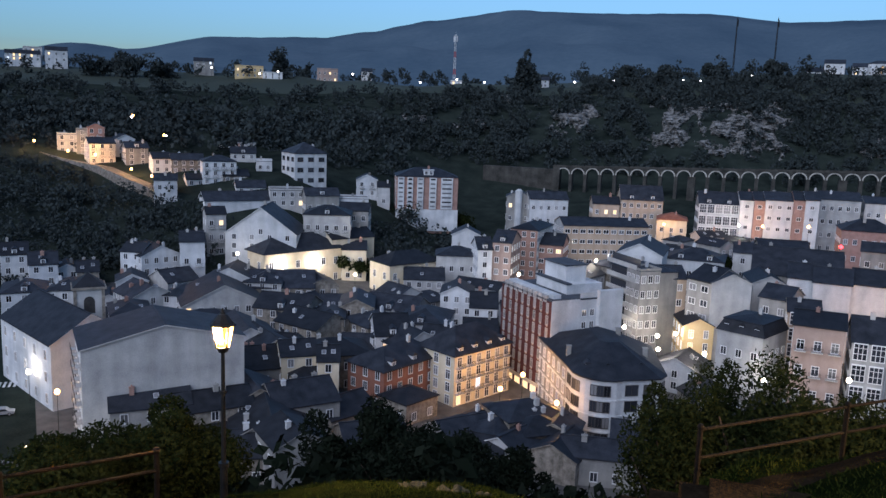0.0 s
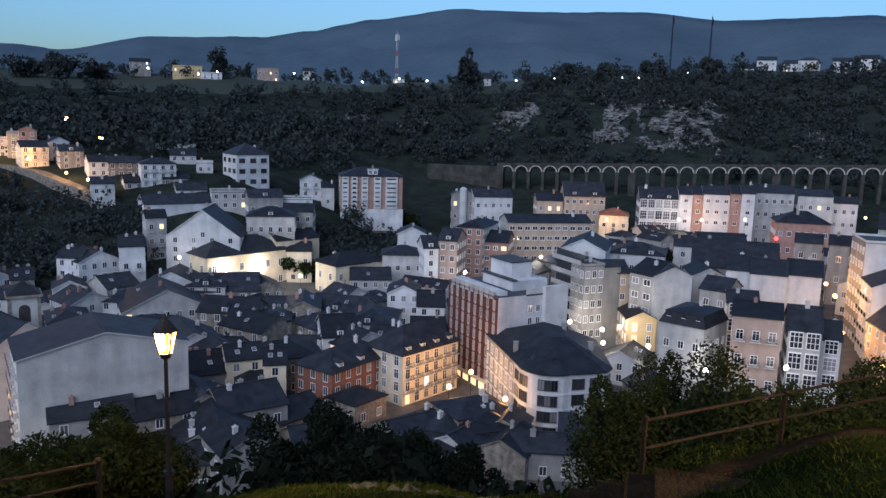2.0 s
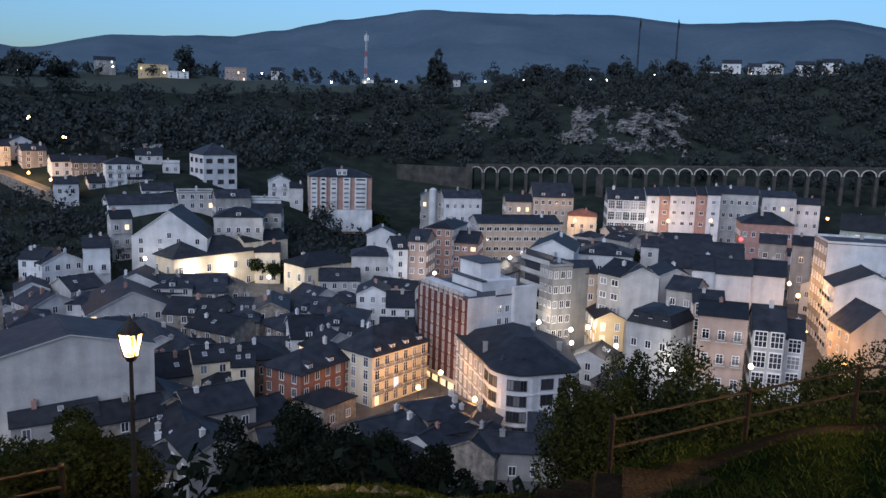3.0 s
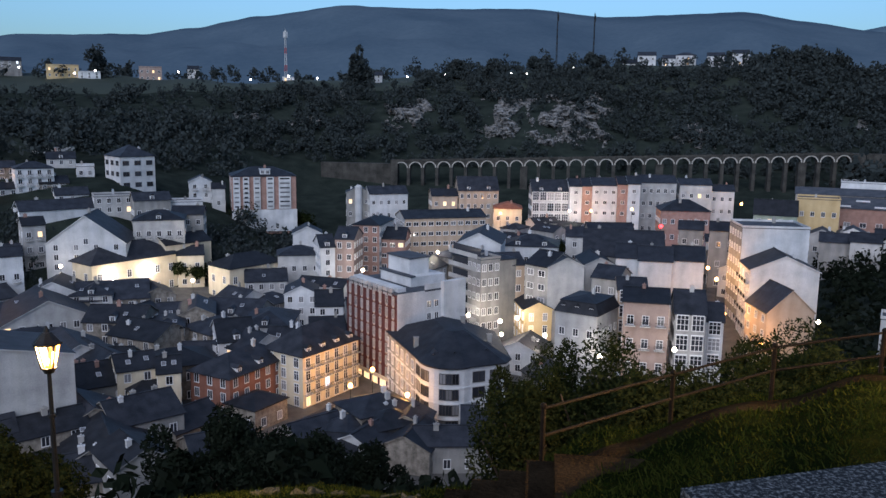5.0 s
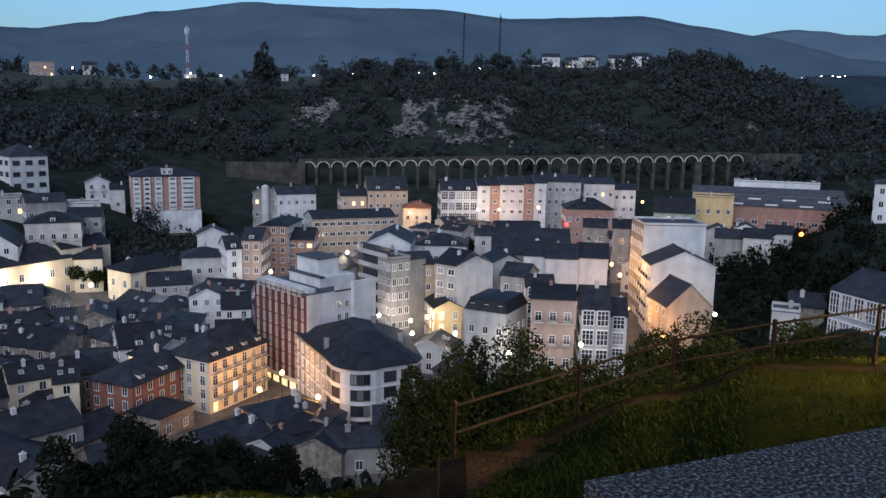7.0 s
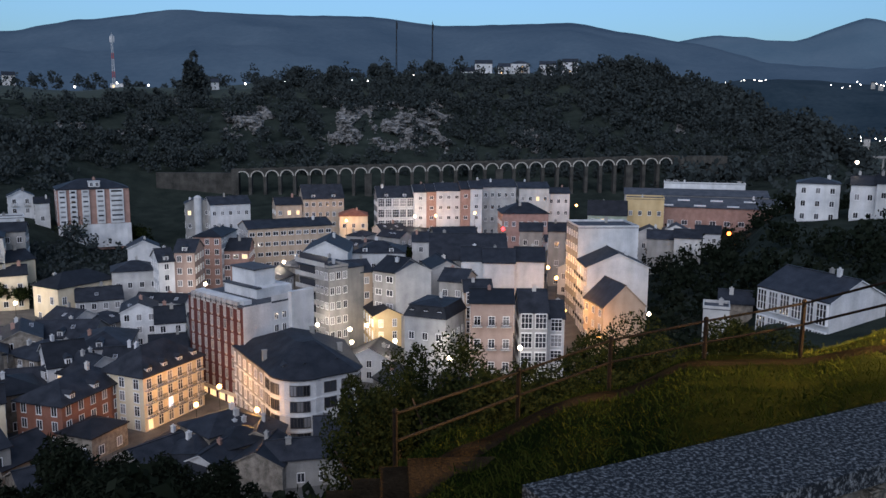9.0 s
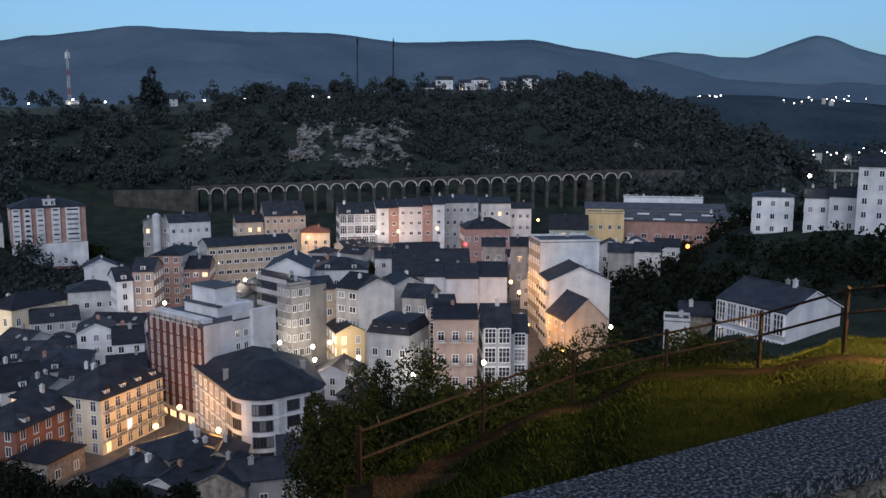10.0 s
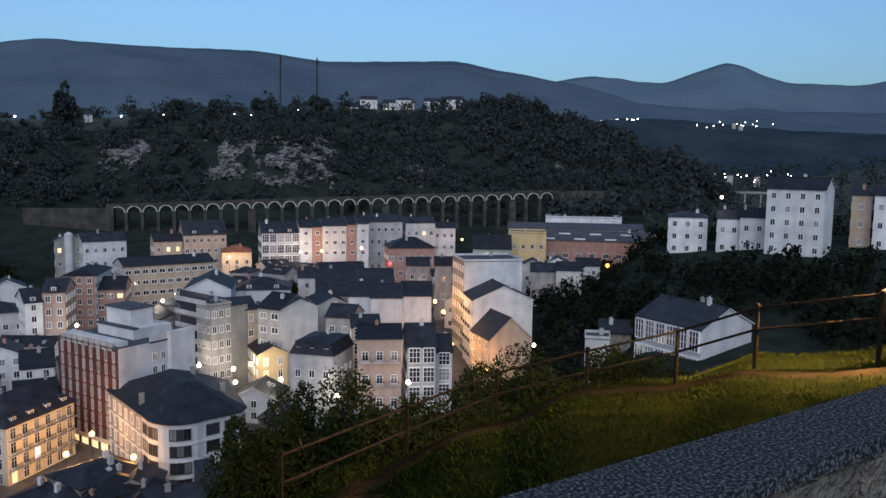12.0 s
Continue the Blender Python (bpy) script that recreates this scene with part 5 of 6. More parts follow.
# ---- special fronts: white bays of the tower, balcony bands of the terrace block ----
def tower_bays():
    top = next(o for o in scene.objects if o.name.startswith("tower_block"))
    wall = next(o for o in top.children if o.name.startswith("wall"))
    w, h = max(v.co.x for v in wall.data.vertices), max(v.co.z for v in wall.data.vertices)
    floors, foot = 7, 2.6
    step = (h - foot - 0.3) / floors
    put("plinth", Solid().box(-0.1, -0.6, -6.0, w + 0.2, 0, foot - 0.1).mesh("plinth", "white"), top, label="white ground floor")
    for u0, u1 in ((0.4, 2.6), (3.6, 5.6), (7.0, 9.2), (11.2, 13.6), (15.2, 19.2)):
        u0, u1 = u0 * w / 21, u1 * w / 21
        for k in range(floors):
            z = foot + k * step
            recess = abs(u0 - 3.6 * w / 21) < 0.1
            b = put("bay", Solid().box(u0, -0.7, z + 0.1, u1, 0, z + step * (0.4 if recess else 0.5)).box(u0, -0.7, z + step * 0.86, u1, 0, z + step + 0.1).box(u0, -0.7, z + step * 0.5, u0 + 0.45, 0, z + step * 0.86).box(u1 - 0.45, -0.7, z + step * 0.5, u1, 0, z + step * 0.86).mesh("bay", "white"), top)
            put("pane", Solid().box(u0 + 0.05, -0.5 if not recess else -0.05, z + step * 0.4, u1 - 0.05, -0.02, z + step * 0.88).mesh("pane", "pane" if recess or (k * 3 + int(u0)) % 5 == 0 else "blind"), b)
    fr, pn = window_meshes(0.9, 1.2, "plain", "frame")
    for k in range(floors):
        for u in (4, 11):
            put("window", whole_window(0.9, 1.2, "plain", "frame", "pane"), top, pose(-0.003, u, foot + k * step + 0.9, 0, 0, -90))
    rf = next(o for o in top.children if o.name.startswith("roof"))
    d = Solid().box(w * 0.44, 1.2, h + 0.3, w * 0.6, 4.0, h + 2.6).box(w * 0.43, 1.0, h + 2.6, w * 0.61, 4.2, h + 2.8)
    put("dormer", d.mesh("dormer", "white"), rf)
    for u in (0.48, 0.56):
        put("window", whole_window(1.0, 1.3, "plain", "frame", "pane"), rf, pose(w * u, 1.195, h + 0.9))


tower_bays()


def terrace_bands():
    top = next(o for o in scene.objects if o.name.startswith("terrace_block"))
    wall = next(o for o in top.children if o.name.startswith("wall"))
    w, h = max(v.co.x for v in wall.data.vertices), 25.0
    for k in range(7):
        z = h - 3.3 * (k + 1)
        b = put("balcony", Solid().box(0.1, -1.3, z, w - 0.1, 0, z + 0.2).box(0.1, -1.3, z + 0.2, w - 0.1, -1.15, z + 1.15).mesh("balcony", "offwhite"), top)
        put("pane", Solid().box(0.3, -0.04, z + 0.25, w - 0.3, -0.004, z + 2.5).mesh("pane", "pane"), b)


terrace_bands()


# ---- church bell tower ----
BELL_HEIGHT = 21.0
def bell_tower(x, y, z, yaw):
    top = thing("bell_tower", x, y, z, yaw, "square white church bell tower with an arched bell opening", "tower")
    h, w = BELL_HEIGHT, 5.9
    put("shaft", Solid().box(0, 0, -5, w, w, h).mesh("shaft", "offwhite"), top)
    put("corner_trim", Solid().box(-0.15, -0.15, 0, 0.5, 0.5, h).mesh("corner_trim", "stone"), top)
    put("corner_trim", Solid().box(w - 0.5, -0.15, 0, w + 0.15, 0.5, h).mesh("corner_trim", "stone"), top)
    s = Solid().box(-0.5, -0.5, h, w + 0.5, w + 0.5, h + 0.5)
    put("cornice", s.mesh("cornice", "stone"), top)
    c = Solid().add([(-0.3, -0.3, h + 0.5), (w + 0.3, -0.3, h + 0.5), (w + 0.3, w + 0.3, h + 0.5), (-0.3, w + 0.3, h + 0.5), (w / 2, w / 2, h + 3.2)], [(3, 2, 1, 0), (0, 1, 4), (1, 2, 4), (2, 3, 4), (3, 0, 4)])
    put("roof", c.mesh("roof", "slate"), top)
    # dark arched plate on the solid wall stands in for the opening's shade
    ring = [(w / 2 - 1.1, -0.02, h - 5.2)] + [(w / 2 - 1.1 * math.cos(math.pi * k / 8), -0.02, h - 2.6 + 1.1 * math.sin(math.pi * k / 8)) for k in range(9)] + [(w / 2 + 1.1, -0.02, h - 5.2)]
    put("painted_bell_opening", Solid().prism(ring[::-1], (0, -0.01, 0)).mesh("painted_bell_opening", "darkframe"), top)
    put("clock", Solid().tube((w / 2, -0.15, h - 7.6), (w / 2, 0.05, h - 7.6), 1.25, 1.25, 20).mesh("clock", "white"), top)
    put("clock_face", Solid().tube((w / 2, -0.2, h - 7.6), (w / 2, -0.1, h - 7.6), 0.95, 0.95, 20).mesh("clock_face", "darkframe"), top)


bell_tower(-77.5, 168.5, 0.0, 26)


# ---- lamps ----
def lamp_mesh(height):
    return Solid().tube((0, 0, -0.5), (0, 0, height), 0.07, 0.045).tube((0, 0, 0), (0, 0, 0.5), 0.14, 0.1).mesh("pole", "iron")


def street_lamp(x, y, z, bulb, power, colour, height=5.0, size=0.5, label="street lamp with a glowing globe on a thin iron pole"):
    top = thing("street_lamp", x, y, z, 0, label, "street lamp", "street lamps of the town")
    put("pole", cached(("pole", height), lambda: lamp_mesh(height)), top)
    put("globe", cached(("globe", size, bulb), lambda: Solid().ball((0, 0, 0), size).mesh("globe", bulb)), top, pose(0, 0, height + size * 0.9))
    if power:
        li = new("lamp_light", bpy.data.lights.new("lamp_light", "POINT"))
        li.data.energy, li.data.color, li.data.shadow_soft_size = power, colour, 0.4
        li.location = (x, y, z + height + size * 2 + 0.3)


WARM, WHITE = (1.0, 0.48, 0.14), (1.0, 0.84, 0.62)
street_lamp(-65.6, 123.7, -0.3, "whitebulb", 260, WHITE, 5.1)
street_lamp(-82.3, 157.8, -0.3, "whitebulb", 220, WHITE, 6.2)
street_lamp(-84.7, 167.8, -0.3, "whitebulb", 130, WHITE, 7.0)
street_lamp(-69.1, 142.1, -0.3, "warmbulb", 500, WARM, 8.1)
street_lamp(-47.7, 240.8, 7.0, "whitebulb", 620, WHITE, 5.0)
street_lamp(-38.9, 248.8, 7.0, "whitebulb", 620, WHITE, 5.0)
street_lamp(-61.2, 240.3, 7.6, "whitebulb", 90, WHITE, 9.0)
street_lamp(-26.4, 243.6, 4.8, "whitebulb", 420, WHITE, 6.1)
street_lamp(22.4, 234.9, 5.5, "whitebulb", 750, WHITE, 9.0)
street_lamp(44.8, 193.9, 1.5, "whitebulb", 240, WHITE, 9.0)
street_lamp(51.0, 186.5, 1.6, "whitebulb", 420, WHITE, 9.0)
street_lamp(56.0, 189.0, 1.6, "whitebulb", 260, WHITE, 9.0)
street_lamp(50.5, 183.2, 0.6, "whitebulb", 300, WHITE, 7.7)
street_lamp(59.7, 178.3, 0.4, "whitebulb", 500, WHITE, 8.6)
street_lamp(64.9, 157.1, 1.1, "whitebulb", 380, WHITE, 9.0)
street_lamp(78.5, 150.8, 3.8, "whitebulb", 380, WHITE, 9.0)
street_lamp(48.9, 257.4, 6.7, "whitebulb", 400, WHITE, 8.8)
street_lamp(-164.9, 329.0, 37.4, "warmbulb", 1330, WARM, 5.7)
street_lamp(-151.4, 328.8, 36.4, "warmbulb", 1425, WARM, 3.1)
street_lamp(-136.0, 318.2, 34.0, "warmbulb", 1425, WARM, 5.1)
street_lamp(-120.4, 313.7, 31.5, "warmbulb", 1425, WARM, 3.0)
street_lamp(-108.8, 303.0, 28.8, "warmbulb", 1425, WARM, 4.3)
street_lamp(107.6, 297.1, 14.6, "whitebulb", 700, WHITE, 9.0)
street_lamp(115.2, 294.3, 14.9, "warmbulb", 500, WARM, 9.0)
street_lamp(81.9, 303.1, 13.2, "warmbulb", 800, WARM, 9.0)
street_lamp(-118.8, 346.2, 37.5, "warmbulb", 250, WARM, 9.0)
street_lamp(-141.4, 372.0, 44.8, "warmbulb", 0, WARM, 9.0)
street_lamp(12.5, 157.5, -0.3, "warmbulb", 900, WARM, 6.5)
street_lamp(23.2, 140.1, -0.3, "warmbulb", 280, WARM, 4.0)
street_lamp(17.5, 163.1, -0.3, "warmbulb", 700, WARM, 7.8)
street_lamp(22.6, 148.3, -0.3, "warmbulb", 260, WARM, 7.3)
street_lamp(102.4, 157.6, 2.6, "warmbulb", 700, WARM, 8.6)
street_lamp(110.8, 192.4, 9.2, "warmbulb", 1100, WARM, 9.0)
street_lamp(103.2, 174.8, 4.6, "warmbulb", 1200, WARM, 9.0)
street_lamp(116.6, 207.5, 9.2, "warmbulb", 900, WARM, 9.0)
street_lamp(118.6, 161.0, 7.4, "whitebulb", 160, WHITE, 7.2)
street_lamp(176.2, 222.8, 13.8, "whitebulb", 200, WHITE, 4.7)
street_lamp(219.4, 227.4, 23.8, "whitebulb", 200, WHITE, 5.5)
street_lamp(174.9, 289.2, 17.6, "warmbulb", 600, WARM, 9.0)
street_lamp(197.9, 174.7, 40.5, "whitebulb", 60, WHITE, 9.0)
street_lamp(122.6, 273.8, 17.9, "warmbulb", 300, WARM, 9.0)
street_lamp(130.4, 242.1, 13.2, "warmbulb", 300, WARM, 9.0)

sign = thing("traffic_light", 125.4, 256.0, 11.0, 0, "red glowing signal lamp on a pole", "traffic light")
put("pole", lamp_mesh(12.2), sign)
put("lens", Solid().ball((0, -0.2, 12.6), 0.6).mesh("lens", "redbulb"), sign)
li = new("signal_light", bpy.data.lights.new("signal_light", "POINT"))
li.data.energy, li.data.color, li.data.shadow_soft_size, li.location = 160, (1.0, 0.05, 0.04), 0.4, (125.0, 254.5, 23.8)
street_lamp(198.0, 225.4, 17.3, "orangebulb", 300, (1.0, 0.25, 0.05), 4.8, 0.7, "orange glowing lamp on a short pole")


# ---- old lantern on the hillside and the lamp beyond the path's bend ----
def lantern(x, y, foot, head, label, power, lit="lanternglass"):
    top = thing("lantern_post", x, y, foot, 0, label, "street lamp", "hillside lanterns")
    h = head - foot
    put("post", Solid().tube((0, 0, -0.6), (0, 0, 0.9), 0.11, 0.09, 12).tube((0, 0, 0.9), (0, 0, 1.0), 0.13, 0.13, 12).tube((0, 0, 1.0), (0, 0, h - 0.05), 0.06, 0.045, 12).tube((0, 0, h * 0.72), (0, 0, h * 0.74), 0.085, 0.085, 12).mesh("post", "iron"), top)
    hd = put("lantern_head", Solid().tube((0, 0, h - 0.05), (0, 0, h + 0.08), 0.1, 0.17, 8).mesh("lantern_head", "iron"), top)
    put("cap", Solid().tube((0, 0, h + 0.6), (0, 0, h + 0.64), 0.31, 0.31, 8).tube((0, 0, h + 0.64), (0, 0, h + 0.86), 0.28, 0.1, 8).tube((0, 0, h + 0.86), (0, 0, h + 1.0), 0.07, 0.02, 8).mesh("cap", "iron"), hd)
    for k in range(4):
        a = math.pi / 4 + k * math.pi / 2
        c, s = math.cos(a), math.sin(a)
        put("glazing_bar", Solid().tube((0.16 * c, 0.16 * s, h + 0.06), (0.28 * c, 0.28 * s, h + 0.62), 0.02, 0.02, 6).mesh("glazing_bar", "iron"), hd)
        for q in (-0.5, 0.5):
            a2 = a + q * 0.55
            put("glass", Solid().tube((0.13 * math.cos(a2), 0.13 * math.sin(a2), h + 0.1), (0.24 * math.cos(a2), 0.24 * math.sin(a2), h + 0.58), 0.022, 0.03, 6).mesh("glass", lit), hd)
    put("lamp_bulb", Solid().ball((0, 0, h + 0.14), 0.11).mesh("lamp_bulb", lit), hd)
    li = new("lantern_light", bpy.data.lights.new("lantern_light", "POINT"))
    li.data.energy, li.data.color, li.data.shadow_soft_size, li.location = power, (1.0, 0.58, 0.19), 0.1, (x, y, foot + h + 0.35)


lantern(-5.02, 18.34, 51.6, 55.36, "black iron post with a lit old-fashioned lantern", 1300)
lantern(15.6, 8.9, 56.4, 59.45, "black iron lantern post lighting the path's bend", 6000)

# ---- masts on the plateau ----
def lattice_mast(x, y, z, h, r0, label, banded=False):
    top = thing("radio_mast", x, y, z, 0, label, "mast", "masts on the plateau")
    n = 9
    for i in range(n):
        s = Solid()
        z0, z1 = h * i / n, h * (i + 1) / n
        ra, rb = r0 * (1 - 0.55 * i / n), r0 * (1 - 0.55 * (i + 1) / n)
        for k in range(4):
            a, b = math.pi / 4 + k * math.pi / 2, math.pi / 4 + (k + 1) * math.pi / 2
            s.tube((ra * math.cos(a), ra * math.sin(a), z0), (rb * math.cos(a), rb * math.sin(a), z1), 0.12, 0.12, 5)
            s.tube((ra * math.cos(a), ra * math.sin(a), z0), (rb * math.cos(b), rb * math.sin(b), z1), 0.08, 0.08, 5)
            s.tube((rb * math.cos(a), rb * math.sin(a), z1), (rb * math.cos(b), rb * math.sin(b), z1), 0.08, 0.08, 5)
        put("section", s.mesh("section", ("redpaint" if i in (2, 5) else "white") if banded else "iron"), top)
    for k in range(3 if banded else 1):
        a = k * 2.1 + 0.4
        put("antenna", Solid().box(r0 * math.cos(a) - 0.35, r0 * math.sin(a) - 0.3, h * 0.86, r0 * math.cos(a) + 0.35, r0 * math.sin(a) + 0.3, h * 0.97).tube((0, 0, h), (0, 0, h + 1.6), 0.1, 0.06, 6).mesh("antenna", "white" if banded else "iron"), top)


lattice_mast(3.4, 610, 79.5, 37, 1.3, "red and white lattice radio mast with antennas", True)
lattice_mast(223.6, 663.3, 94.5, 47.5, 0.8, "thin dark lattice radio mast")
lattice_mast(251.7, 653.2, 94.5, 46.8, 0.8, "thin dark lattice radio mast")

# ---- foliage ----
def leaf_material(name, a, b, even=0.4):
    m, n, l, p = nodes_of(name)
    g, ramp = n.new("ShaderNodeNewGeometry"), n.new("ShaderNodeValToRGB")
    ramp.color_ramp.elements[0].color, ramp.color_ramp.elements[1].color = (*a, 1), (*b, 1)
    l.new(g.outputs["Random Per Island"], ramp.inputs[0])
    l.new(ramp.outputs["Color"], p.inputs["Base Color"])
    # leaves of one crown share the crown's soft upward shading
    soft_n = n.new("ShaderNodeVectorMath")
    soft_n.operation = "MULTIPLY_ADD"
    soft_n.inputs[1].default_value, soft_n.inputs[2].default_value = (1 - even,) * 3, (0, -0.3 * even, even)
    unit = n.new("ShaderNodeVectorMath")
    unit.operation = "NORMALIZE"
    l.new(g.outputs["Normal"], soft_n.inputs[0])
    l.new(soft_n.outputs[0], unit.inputs[0])
    l.new(unit.outputs[0], p.inputs["Normal"])
    p.inputs["Roughness"].default_value, p.inputs["Specular IOR Level"].default_value = 0.95, 0.0
    return m


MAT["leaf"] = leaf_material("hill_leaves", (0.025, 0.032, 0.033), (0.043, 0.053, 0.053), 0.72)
MAT["bushleaf"] = leaf_material("bush_leaves", (0.006, 0.010, 0.004), (0.020, 0.025, 0.009))
# darker leaf copy with the near slope's shade put into its colour
MAT["shadeleaf"] = leaf_material("shaded_bush_leaves", (0.005, 0.008, 0.005), (0.013, 0.017, 0.012), 0.6)
# blades darkened in colour to stand in for shade on the near hillside
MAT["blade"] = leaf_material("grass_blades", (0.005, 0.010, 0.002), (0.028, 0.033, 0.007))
leaf_rng = np.random.default_rng(5)


def leaf_cards(centres, sizes, squash=0.8, long=1.3):
    """Randomly turned four-cornered leaves round the centres, as vertex and face arrays."""
    n = len(centres)
    u = leaf_rng.normal(size=(n, 3))
    u /= np.linalg.norm(u, axis=1)[:, None]
    w = np.cross(u, leaf_rng.normal(size=(n, 3)))
    w /= np.linalg.norm(w, axis=1)[:, None]
    u, w = u * sizes[:, None] * 0.5 * long, w * sizes[:, None] * 0.5 * squash
    v = np.stack([centres - u, centres - 0.15 * u + w, centres + u, centres + 0.1 * u - w], 1).reshape(-1, 3)
    return v


def cards_mesh(name, v, mat):
    n = len(v) // 4
    me = bpy.data.meshes.new(name)
    me.vertices.add(len(v))
    me.vertices.foreach_set("co", v.astype(np.float32).ravel())
    me.loops.add(4 * n)
    me.loops.foreach_set("vertex_index", np.arange(4 * n, dtype=np.int32))
    me.polygons.add(n)
    me.polygons.foreach_set("loop_start", np.arange(0, 4 * n, 4, dtype=np.int32))
    me.update(calc_edges=True)
    me.materials.append(MAT[mat])
    return me


def crown_points(c, rx, rz, n, lumps=7):
    """Points of an uneven crown: several overlapping lumps, denser at their skins."""
    cs = leaf_rng.normal(size=(lumps, 3)) * (rx * 0.42, rx * 0.42, rz * 0.38)
    rs = leaf_rng.uniform(0.35, 0.62, lumps)
    k = leaf_rng.integers(0, lumps, n)
    d = leaf_rng.normal(size=(n, 3))
    d /= np.linalg.norm(d, axis=1)[:, None]
    d *= (leaf_rng.uniform(0.35, 1.0, n) ** 0.5 * rs[k])[:, None] * (rx, rx, rz)
    return np.asarray(c) + cs[k] + d


def woods(name, label, count, b0, b1, r0, r1, size, cards, mat="leaf", keep=None):
    """A wood or thicket of many trees on the land between two bearings and two distances."""
    parts = []
    for _ in range(count):
        b, r = leaf_rng.uniform(b0, b1), math.sqrt(leaf_rng.uniform(r0 * r0, r1 * r1))
        if keep and not keep(b, r):
            continue
        z = land(b, r)
        s = size * leaf_rng.uniform(0.6, 1.35)
        x, y = r * math.sin(math.radians(b)), r * math.cos(math.radians(b))
        p = crown_points((x, y, z + s * 0.55), s * 0.55, s * 0.6, cards, 5)
        parts.append(leaf_cards(p, leaf_rng.uniform(0.1, 0.22, cards) * s, 0.8))
    return tagged(new(name, cards_mesh(name, np.concatenate(parts), mat)), label, "woodland", kind="stuff")


def cliff_here(b, r):
    return (13.5 < b < 22.5 and 445 < r < 520) or (5.5 < b < 10.5 and 462 < r < 520)


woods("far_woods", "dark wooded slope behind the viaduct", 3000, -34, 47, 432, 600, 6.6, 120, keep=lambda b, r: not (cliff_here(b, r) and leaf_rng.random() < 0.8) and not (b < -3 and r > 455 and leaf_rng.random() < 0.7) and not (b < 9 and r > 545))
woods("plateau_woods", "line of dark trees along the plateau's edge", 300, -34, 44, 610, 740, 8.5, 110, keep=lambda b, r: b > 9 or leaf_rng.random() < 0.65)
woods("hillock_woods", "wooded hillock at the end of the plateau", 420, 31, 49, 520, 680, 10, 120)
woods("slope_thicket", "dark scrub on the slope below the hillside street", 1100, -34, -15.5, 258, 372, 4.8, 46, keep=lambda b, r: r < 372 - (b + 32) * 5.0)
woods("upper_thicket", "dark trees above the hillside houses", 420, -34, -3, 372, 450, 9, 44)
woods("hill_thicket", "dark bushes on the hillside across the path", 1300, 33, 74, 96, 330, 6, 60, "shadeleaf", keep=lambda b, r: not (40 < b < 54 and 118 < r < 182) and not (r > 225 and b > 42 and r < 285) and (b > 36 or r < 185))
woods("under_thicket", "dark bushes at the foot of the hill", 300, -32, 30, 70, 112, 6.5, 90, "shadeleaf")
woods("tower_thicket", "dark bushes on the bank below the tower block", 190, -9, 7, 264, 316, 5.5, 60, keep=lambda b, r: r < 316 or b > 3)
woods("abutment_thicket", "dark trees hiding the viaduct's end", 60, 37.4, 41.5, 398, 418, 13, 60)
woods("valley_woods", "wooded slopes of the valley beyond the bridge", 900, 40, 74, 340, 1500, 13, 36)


def tree(x, y, z, h, rx, n, leaf, label, mat="bushleaf", name="tree", group="trees of the slope"):
    top = thing(name, x, y, z, 0, label, name, group)
    t = Solid().tube((0, 0, -1), (0.1, 0, h * 0.5), 0.035 * h * 0.6, 0.02 * h * 0.6)
    for k in range(6):
        a = k * 1.1
        t.tube((0.05, 0, h * (0.25 + 0.04 * k)), (rx * 0.6 * math.cos(a), rx * 0.6 * math.sin(a), h * (0.55 + 0.06 * (k % 4))), 0.012 * h, 0.004 * h, 6)
    put("trunk", t.mesh("trunk", "bark"), top)
    p = crown_points((0, 0, h * 0.6), rx, h * 0.5, n, 11)
    put("crown", cards_mesh("crown", leaf_cards(p, leaf_rng.uniform(0.7, 1.4, n) * leaf, 0.6, 1.5), mat), top)


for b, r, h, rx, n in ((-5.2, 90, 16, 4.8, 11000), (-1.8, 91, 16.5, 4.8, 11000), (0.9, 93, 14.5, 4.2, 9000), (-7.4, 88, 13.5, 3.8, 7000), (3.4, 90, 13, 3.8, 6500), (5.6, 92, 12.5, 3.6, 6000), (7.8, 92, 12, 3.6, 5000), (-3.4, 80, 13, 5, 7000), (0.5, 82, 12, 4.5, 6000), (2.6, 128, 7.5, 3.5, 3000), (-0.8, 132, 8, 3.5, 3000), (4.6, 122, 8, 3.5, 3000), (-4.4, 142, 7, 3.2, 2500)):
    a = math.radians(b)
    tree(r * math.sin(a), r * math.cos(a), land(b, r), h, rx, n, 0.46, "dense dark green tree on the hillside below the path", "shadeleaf")
